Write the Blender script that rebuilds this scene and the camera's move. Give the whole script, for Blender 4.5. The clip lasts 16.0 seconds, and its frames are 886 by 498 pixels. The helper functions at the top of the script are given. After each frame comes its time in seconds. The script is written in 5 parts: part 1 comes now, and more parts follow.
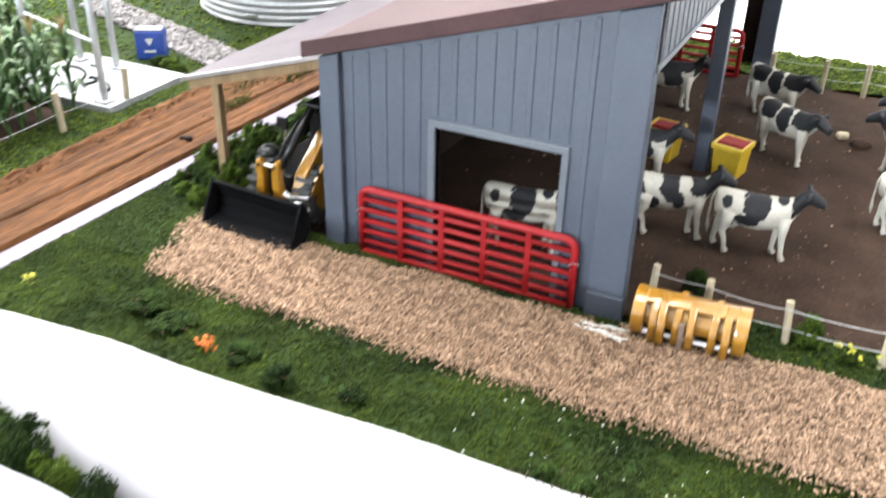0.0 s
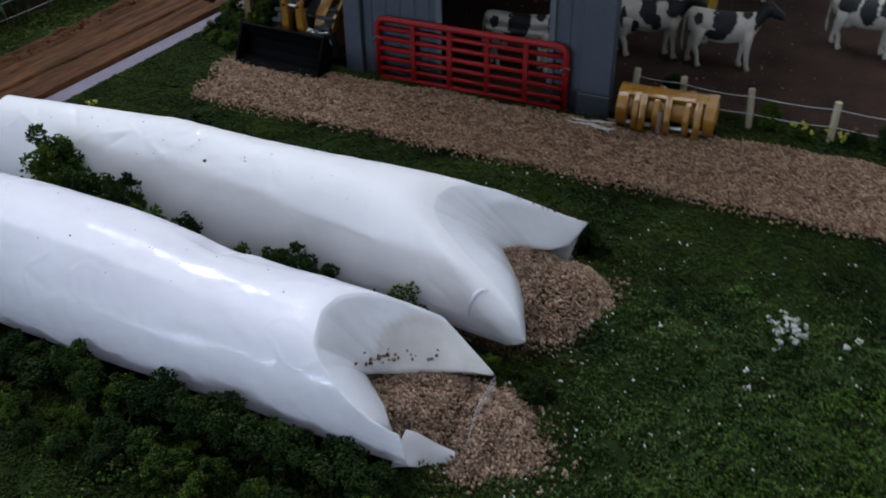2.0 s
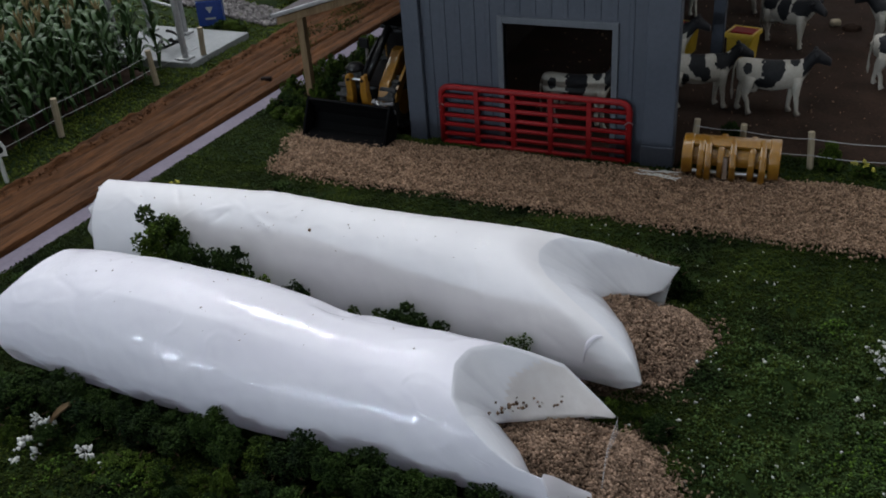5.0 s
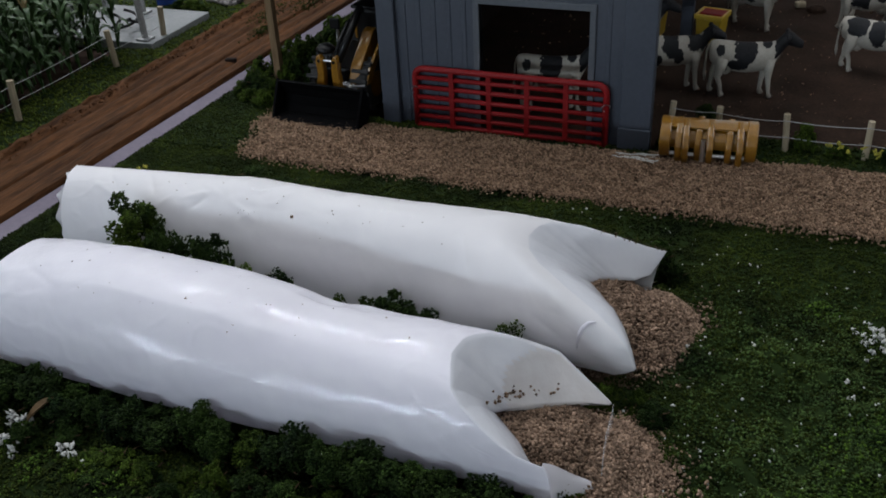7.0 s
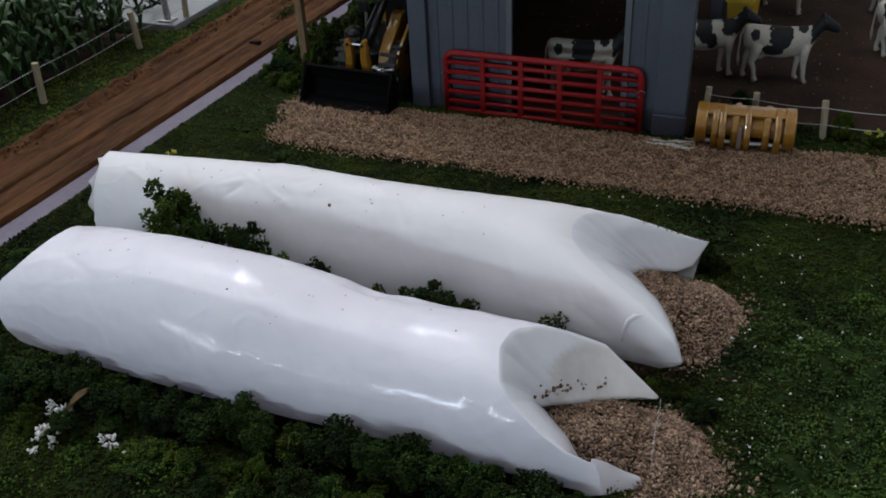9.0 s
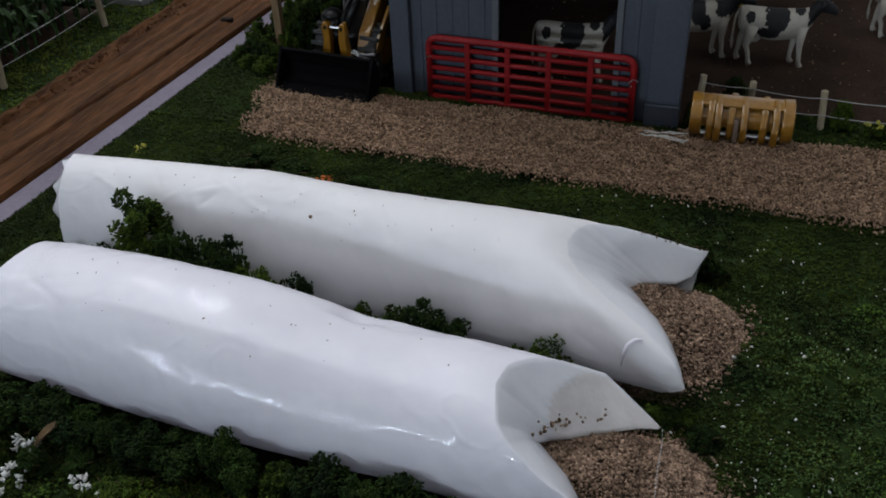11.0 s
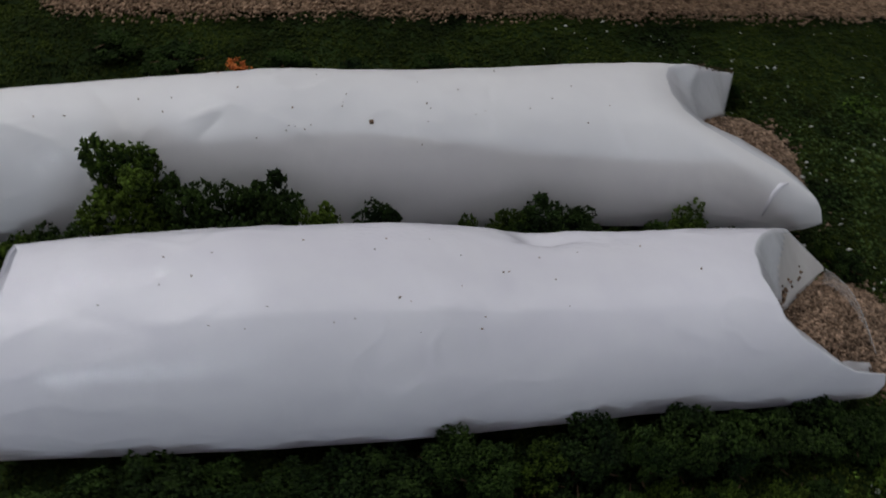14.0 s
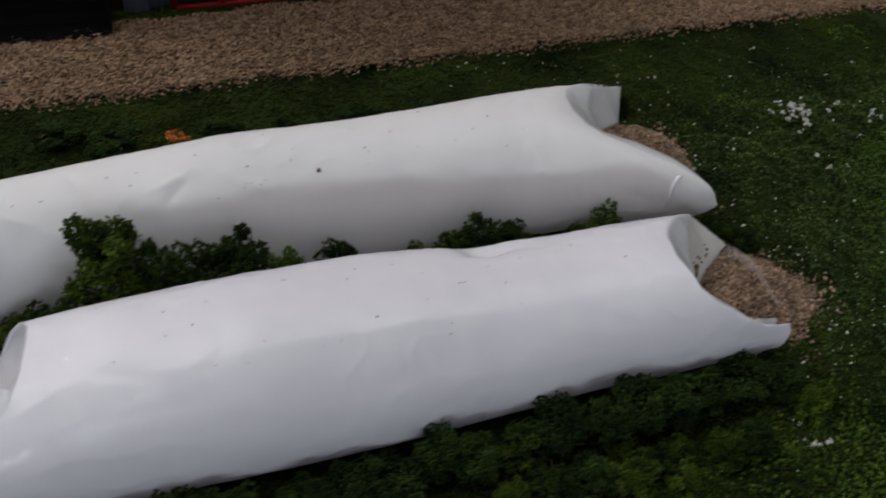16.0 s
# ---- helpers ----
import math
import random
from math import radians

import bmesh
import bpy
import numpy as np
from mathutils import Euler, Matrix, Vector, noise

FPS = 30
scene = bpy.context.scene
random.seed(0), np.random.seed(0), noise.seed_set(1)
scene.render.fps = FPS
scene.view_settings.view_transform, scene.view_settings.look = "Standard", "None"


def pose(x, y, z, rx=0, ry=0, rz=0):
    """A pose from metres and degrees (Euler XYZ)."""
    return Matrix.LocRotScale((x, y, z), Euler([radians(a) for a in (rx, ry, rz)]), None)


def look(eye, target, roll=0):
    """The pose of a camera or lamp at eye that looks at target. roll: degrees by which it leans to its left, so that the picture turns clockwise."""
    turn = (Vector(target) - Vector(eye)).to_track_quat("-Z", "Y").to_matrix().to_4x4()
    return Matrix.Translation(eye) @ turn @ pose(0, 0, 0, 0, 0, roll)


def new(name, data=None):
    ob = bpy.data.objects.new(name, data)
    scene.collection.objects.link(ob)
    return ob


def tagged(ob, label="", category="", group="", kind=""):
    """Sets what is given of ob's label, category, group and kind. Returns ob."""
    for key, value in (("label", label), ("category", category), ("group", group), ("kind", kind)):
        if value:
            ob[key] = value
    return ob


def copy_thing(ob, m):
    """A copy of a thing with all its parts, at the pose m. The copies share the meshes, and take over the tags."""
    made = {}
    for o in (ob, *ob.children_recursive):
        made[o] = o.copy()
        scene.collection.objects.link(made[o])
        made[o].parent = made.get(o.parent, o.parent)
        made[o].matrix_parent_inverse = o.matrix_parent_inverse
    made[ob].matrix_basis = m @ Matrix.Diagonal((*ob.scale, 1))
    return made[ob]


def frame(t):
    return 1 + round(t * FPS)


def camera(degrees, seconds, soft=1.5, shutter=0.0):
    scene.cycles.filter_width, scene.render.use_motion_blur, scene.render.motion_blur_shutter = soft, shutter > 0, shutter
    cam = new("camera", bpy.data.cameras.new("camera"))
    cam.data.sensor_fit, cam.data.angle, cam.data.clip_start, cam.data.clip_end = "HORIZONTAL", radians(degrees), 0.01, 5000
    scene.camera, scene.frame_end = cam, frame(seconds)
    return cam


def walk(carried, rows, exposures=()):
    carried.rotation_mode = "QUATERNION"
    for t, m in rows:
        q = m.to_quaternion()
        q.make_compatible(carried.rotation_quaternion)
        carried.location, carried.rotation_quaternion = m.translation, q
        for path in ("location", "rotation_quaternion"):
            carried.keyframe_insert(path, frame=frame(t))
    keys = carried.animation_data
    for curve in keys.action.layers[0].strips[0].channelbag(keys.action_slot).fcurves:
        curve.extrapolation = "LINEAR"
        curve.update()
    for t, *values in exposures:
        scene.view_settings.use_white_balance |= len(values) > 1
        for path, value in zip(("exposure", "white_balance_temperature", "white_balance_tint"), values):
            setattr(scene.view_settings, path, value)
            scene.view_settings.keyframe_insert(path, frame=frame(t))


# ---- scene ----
cam = camera(50.6, 16.0, soft=1.8, shutter=0.5)
# the model farm is about 1:64; the eye is a hand's width above the table
METRES, EYE, TILT, LEAN, TURN = 0.4076, 0.167, 0.0, 0.0, 25.8
ROWS = [
    (0.0, 0.0, 0.0, 0.0, 0.68, -30.11, -1.17),
    (0.5, -0.0223, -0.0597, -0.0225, 2.69, -31.3, -1.33),
    (1.0, -0.0374, -0.1064, -0.0276, 3.33, -33.09, -1.26),
    (1.5, -0.0244, -0.1247, -0.0258, 2.64, -33.93, -0.28),
    (2.0, -0.0203, -0.1584, -0.0332, -1.1, -34.13, 0.54),
    (2.5, -0.0494, -0.1726, 0.007, -5.42, -34.78, 2.32),
    (3.0, -0.0844, -0.1937, 0.0039, -9.11, -34.58, 0.26),
    (3.5, -0.0926, -0.2211, 0.0016, -9.1, -33.53, 0.29),
    (4.0, -0.1057, -0.2186, -0.0111, -4.24, -30.88, 3.06),
    (4.5, -0.0992, -0.1962, -0.0122, -2.09, -29.99, 4.13),
    (5.0, -0.0844, -0.181, -0.0211, -2.49, -30.33, 3.64),
    (7.5, -0.1152, -0.1651, -0.0223, -5.6, -32.04, 2.56),
    (8.0, -0.1196, -0.163, -0.0217, -4.75, -32.42, 2.79),
    (8.5, -0.1271, -0.1588, -0.0193, -4.95, -32.64, 2.68),
    (9.0, -0.1305, -0.1553, -0.0203, -4.9, -32.86, 2.49),
    (11.5, -0.1511, -0.0891, -0.002, -7.65, -36.86, 1.11),
    (12.0, -0.2083, -0.0593, -0.0057, -9.83, -38.51, -0.33),
    (12.5, -0.2227, 0.0173, -0.015, -11.65, -43.65, 0.16),
    (13.0, -0.2679, 0.0807, -0.036, -16.05, -48.39, 0.02),
    (13.5, -0.3424, 0.1036, -0.0571, -25.65, -47.21, -6.11),
    (14.0, -0.3893, 0.1196, -0.0522, -36.54, -46.28, -7.35),
    (14.5, -0.4304, 0.1269, -0.0223, -40.4, -46.0, -6.72),
    (15.0, -0.4546, 0.124, -0.0295, -44.4, -44.21, -6.05),
    (15.5, -0.4665, 0.1188, -0.0298, -45.78, -43.07, -5.79),
    (16.0, -0.4395, 0.1032, -0.0214, -46.5, -42.82, -5.45),
]
EXPOSURES = [(0.0, 3.85, 6450, 10), (0.3, 3.45, 6180, 10), (0.6, 2.55, 5820, 10), (1.0, 1.53, 5750, 10), (1.5, 1.13, 5750, 10), (2.5, 1.22, 5750, 10), (3.5, 1.38, 5880, 10), (4.3, 1.17, 6110, 10), (5.0, 1.07, 6160, 10), (9.0, 0.98, 6180, 10), (11.5, 0.83, 6150, 10),
             (12.5, 0.55, 6100, 10), (13.0, 0.43, 6200, 11), (14.5, 0.58, 6500, 11), (16.0, 0.7, 6650, 11)]
walk(cam, [(t, pose(0, 0, EYE, TILT, LEAN, TURN) @ pose(METRES * x, METRES * y, METRES * z, 90 + pitch, roll, yaw)) for t, x, y, z, yaw, pitch, roll in ROWS], EXPOSURES)

# ---- light ----
CM = 0.01
world = bpy.data.worlds.new("room_air")
world.use_nodes = True
scene.world = world
world.node_tree.nodes["Background"].inputs[0].default_value = (0.75, 0.82, 1.0, 1)
world.node_tree.nodes["Background"].inputs[1].default_value = 0.035


def window_light(name, eye, target, w, h, power, colour):
    lamp = bpy.data.lights.new(name, "AREA")
    lamp.shape, lamp.size, lamp.size_y, lamp.energy, lamp.color = "RECTANGLE", w, h, power, colour
    ob = new(name, lamp)
    ob.matrix_world = look(eye, target)
    return ob


window_light("window_light", (-0.92, -1.84, 0.42), (-0.45, 0.0, 0.2), 1.14, 0.065, 6.4, (0.80, 0.91, 1.0))
window_light("panel_light", (-1.1, 1.05, 1.57), (-1.1, 1.05, 0.0), 0.8, 0.045, 10.3, (0.99, 0.985, 0.98))
# large overhead panel, unseen, added for general soft light
window_light("panel_light", (-0.9, 0.15, 1.57), (-0.9, 0.15, 0.0), 1.5, 1.1, 6.5, (0.99, 0.985, 0.98))
# second unseen panel, added to brighten faces turned to the right
window_light("panel_light", (1.0, 0.1, 1.57), (1.0, 0.1, 0.0), 1.2, 1.1, 3.75, (0.97, 0.985, 1.0))

# ---- materials ----


def material(name, dark, light, rough=0.7, scale=150.0, fine=1200.0, bump=0.2, metal=0.0, vary=0.0, coat=0.0, stretch=(1, 1, 1), height=0.0004, mix=0.5, spec=0.5, each=0.0):
    """Two colours mixed by a coarse and a fine noise at world size, with a fine relief."""
    m = bpy.data.materials.new(name)
    m.use_nodes = True
    n, link = m.node_tree.nodes, m.node_tree.links.new
    b = n["Principled BSDF"]
    geo = n.new("ShaderNodeNewGeometry")
    mp = n.new("ShaderNodeMapping")
    mp.inputs["Scale"].default_value = stretch
    link(geo.outputs["Position"], mp.inputs["Vector"])
    a, f = n.new("ShaderNodeTexNoise"), n.new("ShaderNodeTexNoise")
    a.inputs["Scale"].default_value, a.inputs["Detail"].default_value = scale, 4
    f.inputs["Scale"].default_value, f.inputs["Detail"].default_value = fine, 3
    link(mp.outputs[0], a.inputs["Vector"])
    link(mp.outputs[0], f.inputs["Vector"])
    add = n.new("ShaderNodeMix")
    add.inputs[0].default_value = mix
    link(a.outputs[0], add.inputs[2])
    link(f.outputs[0], add.inputs[3])
    ramp = n.new("ShaderNodeValToRGB")
    ramp.color_ramp.elements[0].position, ramp.color_ramp.elements[1].position = 0.36, 0.64
    ramp.color_ramp.elements[0].color, ramp.color_ramp.elements[1].color = (*dark, 1), (*light, 1)
    link(add.outputs[0], ramp.inputs[0])
    colour = ramp.outputs[0]
    if vary:
        hsv = n.new("ShaderNodeHueSaturation")
        rnd = n.new("ShaderNodeMapRange")
        link(geo.outputs["Random Per Island"], rnd.inputs[0])
        rnd.inputs[3].default_value, rnd.inputs[4].default_value = 1 - vary, 1 + vary
        link(rnd.outputs[0], hsv.inputs["Value"])
        link(colour, hsv.inputs["Color"])
        colour = hsv.outputs[0]
    if each:
        own, lo, tone = n.new("ShaderNodeObjectInfo"), n.new("ShaderNodeMapRange"), n.new("ShaderNodeHueSaturation")
        link(own.outputs["Random"], lo.inputs[0])
        lo.inputs[3].default_value, lo.inputs[4].default_value = 1 - each, 1 + each
        link(lo.outputs[0], tone.inputs["Value"])
        link(colour, tone.inputs["Color"])
        colour = tone.outputs[0]
    link(colour, b.inputs["Base Color"])
    b.inputs["Roughness"].default_value, b.inputs["Metallic"].default_value, b.inputs["Coat Weight"].default_value = rough, metal, coat
    b.inputs["Specular IOR Level"].default_value = spec
    if bump:
        bp = n.new("ShaderNodeBump")
        bp.inputs["Strength"].default_value, bp.inputs["Distance"].default_value = bump, height
        link(add.outputs[0], bp.inputs["Height"])
        link(bp.outputs[0], b.inputs["Normal"])
    return m




def film(name, dark, light, rough, scale, fine, through_light, bump, height, coat=0.75):
    """Thin plastic film that lets some light through."""
    m = material(name, dark, light, rough, scale, fine, bump, coat=coat, height=height)
    n, link = m.node_tree.nodes, m.node_tree.links.new
    b, grain, crinkle = n["Principled BSDF"], n.new("ShaderNodeTexNoise"), n.new("ShaderNodeBump")
    grain.inputs["Scale"].default_value, grain.inputs["Detail"].default_value = 420, 4
    crinkle.inputs["Strength"].default_value, crinkle.inputs["Distance"].default_value = 0.7, 0.0001
    link(n["Mapping"].outputs[0], grain.inputs["Vector"])
    link(grain.outputs[0], crinkle.inputs["Height"])
    link(n["Bump"].outputs[0], crinkle.inputs["Normal"])
    link(crinkle.outputs[0], b.inputs["Coat Normal"])
    b.inputs["Coat Roughness"].default_value = 0.025
    patch, some, fleck, glint = n.new("ShaderNodeTexNoise"), n.new("ShaderNodeMapRange"), n.new("ShaderNodeTexNoise"), n.new("ShaderNodeBump")
    patch.inputs["Scale"].default_value, fleck.inputs["Scale"].default_value = 38, 1000
    some.inputs[1].default_value, some.inputs[2].default_value = 0.49, 0.57
    glint.inputs["Distance"].default_value = 0.0002
    link(n["Mapping"].outputs[0], patch.inputs["Vector"])
    link(n["Mapping"].outputs[0], fleck.inputs["Vector"])
    link(patch.outputs[0], some.inputs[0])
    link(some.outputs[0], glint.inputs["Strength"])
    link(fleck.outputs[0], glint.inputs["Height"])
    link(crinkle.outputs[0], glint.inputs["Normal"])
    link(glint.outputs[0], b.inputs["Coat Normal"])
    glow, both = n.new("ShaderNodeBsdfTranslucent"), n.new("ShaderNodeMixShader")
    glow.inputs[0].default_value = (0.93, 0.92, 0.95, 1)
    both.inputs[0].default_value = through_light
    link(n["Principled BSDF"].outputs[0], both.inputs[1])
    link(glow.outputs[0], both.inputs[2])
    link(both.outputs[0], n["Material Output"].inputs[0])
    return m


BAG = film("white_plastic_film", (0.83, 0.815, 0.885), (0.88, 0.87, 0.925), 0.5, 40, 160, 0.42, 0.22, 0.0012)
DULL_BAG = film("dull_white_film", (0.825, 0.815, 0.83), (0.87, 0.86, 0.865), 0.5, 45, 160, 0.42, 0.3, 0.0013, 0.35)
FILM = film("milky_plastic_film", (0.76, 0.775, 0.82), (0.83, 0.84, 0.875), 0.25, 60, 260, 0.4, 0.4, 0.0012)
TAN_FILM = film("feed_dusted_film", (0.68, 0.65, 0.635), (0.77, 0.75, 0.74), 0.4, 90, 400, 0.35, 0.4, 0.0012, 0.3)
CLEAR = film("clear_plastic_film", (0.72, 0.74, 0.76), (0.8, 0.81, 0.83), 0.2, 60, 260, 0.4, 0.4, 0.0012)
see, both = CLEAR.node_tree.nodes.new("ShaderNodeBsdfTransparent"), CLEAR.node_tree.nodes.new("ShaderNodeMixShader")
both.inputs[0].default_value = 0.3
CLEAR.node_tree.links.new(see.outputs[0], both.inputs[1])
CLEAR.node_tree.links.new(CLEAR.node_tree.nodes["Mix Shader"].outputs[0], both.inputs[2])
CLEAR.node_tree.links.new(both.outputs[0], CLEAR.node_tree.nodes["Material Output"].inputs[0])
TURF = material("turf", (0.0053, 0.0115, 0.00215), (0.0159, 0.0288, 0.00553), 0.95, 60, 500, 0.5, spec=0.12)
# coarse noise paints the light and shade of lawn undulations into the flock
FLOCK = material("turf_flock", (0.00427, 0.00826, 0.0011), (0.0338, 0.0494, 0.00615), 0.95, 38, 300, 0.0, vary=0.38, spec=0.12, mix=0.2)
BRIGHT_FLOCK = material("lighter_turf_flock", (0.024, 0.047, 0.0125), (0.07, 0.112, 0.031), 0.95, 38, 300, 0.0, vary=0.25, spec=0.12, mix=0.3)
LEAF = material("foam_foliage", (0.0034, 0.011, 0.0014), (0.058, 0.0915, 0.0096), 0.95, 90, 500, 0.0, vary=0.45, spec=0.12, mix=0.35, each=0.22)
DULL_LEAF = material("dark_foam_foliage", (0.00356, 0.01, 0.0022), (0.0255, 0.0467, 0.0077), 0.95, 90, 500, 0.0, vary=0.45, spec=0.12, mix=0.35, each=0.22)
GRAVEL_BED = material("gravel_bed", (0.045, 0.03, 0.0175), (0.1, 0.0675, 0.045), 0.95, 300, 1500, 0.6, spec=0.12)
GRAIN = material("tan_grain", (0.13, 0.082, 0.051), (0.3, 0.2, 0.135), 0.85, 300, 1500, 0.0, vary=0.45, spec=0.12)
FEED = material("brown_feed", (0.084, 0.0541, 0.0355), (0.314, 0.216, 0.154), 0.85, 300, 1500, 0.0, vary=0.5, spec=0.12)
DIRT = material("brown_dirt", (0.0156, 0.00868, 0.00557), (0.0356, 0.0207, 0.0139), 0.95, 60, 900, 0.5, spec=0.12)
ROAD = material("rutted_brown_road", (0.0228, 0.00929, 0.00315), (0.096, 0.04, 0.014), 0.8, 260, 1500, 0.8, stretch=(1, 0.1, 1), spec=0.1)
KERB = material("white_foam_board", (0.126, 0.109, 0.14), (0.161, 0.14, 0.176), 0.7, 60, 600, 0.15, spec=0.12)
GREY = material("grey_painted_metal", (0.03, 0.0379, 0.0551), (0.042, 0.0508, 0.0692), 0.5, 50, 600, 0.1)
TRIM = material("pale_grey_trim", (0.0574, 0.0653, 0.0787), (0.0772, 0.0851, 0.099), 0.5, 50, 600, 0.1)
ROOFING = material("brown_roofing", (0.03, 0.0135, 0.0135), (0.047, 0.0215, 0.0215), 0.7, 50, 600, 0.2, spec=0.22)
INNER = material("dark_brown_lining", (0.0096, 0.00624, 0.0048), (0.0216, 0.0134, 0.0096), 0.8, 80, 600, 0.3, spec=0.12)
WOOD = material("pale_wood", (0.126, 0.081, 0.0432), (0.208, 0.144, 0.081), 0.75, 120, 900, 0.3, stretch=(1, 1, 0.15), spec=0.12)
POST = material("cream_wood_post", (0.241, 0.199, 0.131), (0.362, 0.31, 0.221), 0.75, 160, 900, 0.3, stretch=(1, 1, 0.2), spec=0.12)
FEEDER = material("bright_yellow_plastic", (0.36, 0.235, 0.012), (0.46, 0.31, 0.02), 0.35, 60, 700, 0.1)
RED = material("red_plastic", (0.149, 0.00378, 0.00468), (0.198, 0.0063, 0.00792), 0.5, 60, 700, 0.1, spec=0.2)
YELLOW = material("yellow_paint", (0.185, 0.083, 0.0053), (0.265, 0.125, 0.0088), 0.3, 90, 700, 0.15, coat=0.9)
BLACK = material("black_plastic", (0.002, 0.002, 0.0023), (0.0045, 0.0045, 0.005), 0.35, 80, 700, 0.15, spec=0.25)
BUCKET = material("dull_black_plastic", (0.0015, 0.0015, 0.0018), (0.0035, 0.0035, 0.004), 0.7, 80, 700, 0.1, spec=0.05)
RUBBER = material("black_rubber", (0.012, 0.012, 0.012), (0.03, 0.03, 0.03), 0.85, 90, 800, 0.3)
STEEL = material("bright_steel", (0.5, 0.5, 0.52), (0.7, 0.7, 0.72), 0.3, 90, 800, 0.1, metal=1.0)
GALV = material("galvanised_steel", (0.3, 0.305, 0.31), (0.4, 0.405, 0.41), 0.42, 60, 500, 0.1, metal=0.4)
WIRE = material("white_thread", (0.25, 0.25, 0.25), (0.3, 0.3, 0.3), 0.6, 100, 800, 0.0)
CLOTH = material("white_tablecloth", (0.78, 0.78, 0.78), (0.86, 0.86, 0.86), 0.8, 20, 900, 0.1)
CONCRETE = material("pale_concrete", (0.162, 0.171, 0.176), (0.225, 0.234, 0.238), 0.7, 50, 700, 0.3)
TWIG = material("brown_twig", (0.03, 0.018, 0.01), (0.07, 0.045, 0.026), 0.85, 200, 900, 0.2, spec=0.12)
STONE = material("grey_pebble", (0.0848, 0.078, 0.078), (0.169, 0.158, 0.155), 0.85, 120, 900, 0.0, vary=0.5, spec=0.12)
BLUE = material("blue_plastic", (0.01, 0.035, 0.2), (0.02, 0.06, 0.3), 0.4, 60, 700, 0.05)
WHITE = material("white_flower", (0.422, 0.422, 0.394), (0.495, 0.495, 0.473), 0.8, 200, 900, 0.0, vary=0.1)
MOSS = material("moss", (0.016, 0.036, 0.005), (0.068, 0.118, 0.015), 0.95, 60, 300, 0.0, vary=0.45, spec=0.12)
FIELD = material("bright_turf_flock", (0.0258, 0.0399, 0.00422), (0.0732, 0.0952, 0.014), 0.95, 45, 300, 0.0, vary=0.4, spec=0.12)
ORANGE = material("orange_flower", (0.385, 0.0825, 0.0066), (0.44, 0.124, 0.0165), 0.8, 200, 900, 0.0, vary=0.2)
BLOOM = material("yellow_flower", (0.3, 0.275, 0.02), (0.375, 0.35, 0.05), 0.8, 200, 900, 0.0, vary=0.2)
CORN = material("corn_leaf", (0.012, 0.033, 0.00716), (0.0424, 0.0877, 0.0213), 0.5, 120, 500, 0.0, vary=0.35, spec=0.25)
TASSEL = material("corn_tassel", (0.156, 0.109, 0.0418), (0.234, 0.172, 0.0715), 0.8, 120, 500, 0.0)
LEAN_ROOF = material("greyish_clear_sheet", (0.03, 0.022, 0.026), (0.055, 0.043, 0.049), 0.6, 60, 500, 0.15, spec=0.2)
WALL = material("white_wall_paint", (0.66, 0.66, 0.65), (0.72, 0.72, 0.71), 0.8, 5, 300, 0.05)
FLOOR = material("grey_carpet", (0.16, 0.16, 0.17), (0.22, 0.22, 0.23), 0.95, 20, 400, 0.2)


HIDE = material("white_cow_paint", (0.306, 0.281, 0.238), (0.391, 0.365, 0.315), 0.6, 200, 1200, 0.1, spec=0.2)
HIDE_BLACK = material("black_cow_paint", (0.008, 0.008, 0.009), (0.016, 0.016, 0.018), 0.6, 200, 1200, 0.1, spec=0.2)

# ---- builders (all lengths in centimetres) ----


def thing(name, x=0.0, y=0.0, z=0.0, turn=0.0, label="", category="", group="", kind=""):
    ob = new(name)
    ob.empty_display_size = 0.01
    ob.matrix_world = pose(x * CM, y * CM, z * CM, 0, 0, turn)
    return tagged(ob, label, category, group, kind)


def finish(bm, smooth=False):
    bmesh.ops.scale(bm, vec=(CM, CM, CM), verts=bm.verts)
    me = bpy.data.meshes.new("mesh")
    bm.to_mesh(me)
    bm.free()
    if smooth:
        for p in me.polygons:
            p.use_smooth = True
    return me


def part(name, bm, mat, parent=None, label="", smooth=False, **tags):
    """One bmesh as one object, under a thing or on its own."""
    me = finish(bm, smooth)
    me.name = name
    me.materials.append(mat)
    ob = new(name, me)
    ob.parent = parent
    return tagged(ob, label, **tags)


def again(ob, name=None, m=Matrix()):
    """Another object on the same mesh, under the same parent."""
    c = new(name or ob.name.split(".")[0], ob.data)
    c.parent = ob.parent
    c.matrix_basis = m
    return c


def shift(x, y, z, rx=0, ry=0, rz=0):
    return pose(x * CM, y * CM, z * CM, rx, ry, rz)


def box(x0, x1, y0, y1, z0, z1, bevel=0.0, bm=None):
    bm = bm or bmesh.new()
    r = bmesh.ops.create_cube(bm, size=1, matrix=Matrix.LocRotScale(((x0 + x1) / 2, (y0 + y1) / 2, (z0 + z1) / 2), None, (x1 - x0, y1 - y0, z1 - z0)))
    if bevel:
        edges = list({e for v in r["verts"] for e in v.link_edges})
        bmesh.ops.bevel(bm, geom=edges, offset=bevel, segments=2, affect="EDGES", profile=0.5)
    return bm


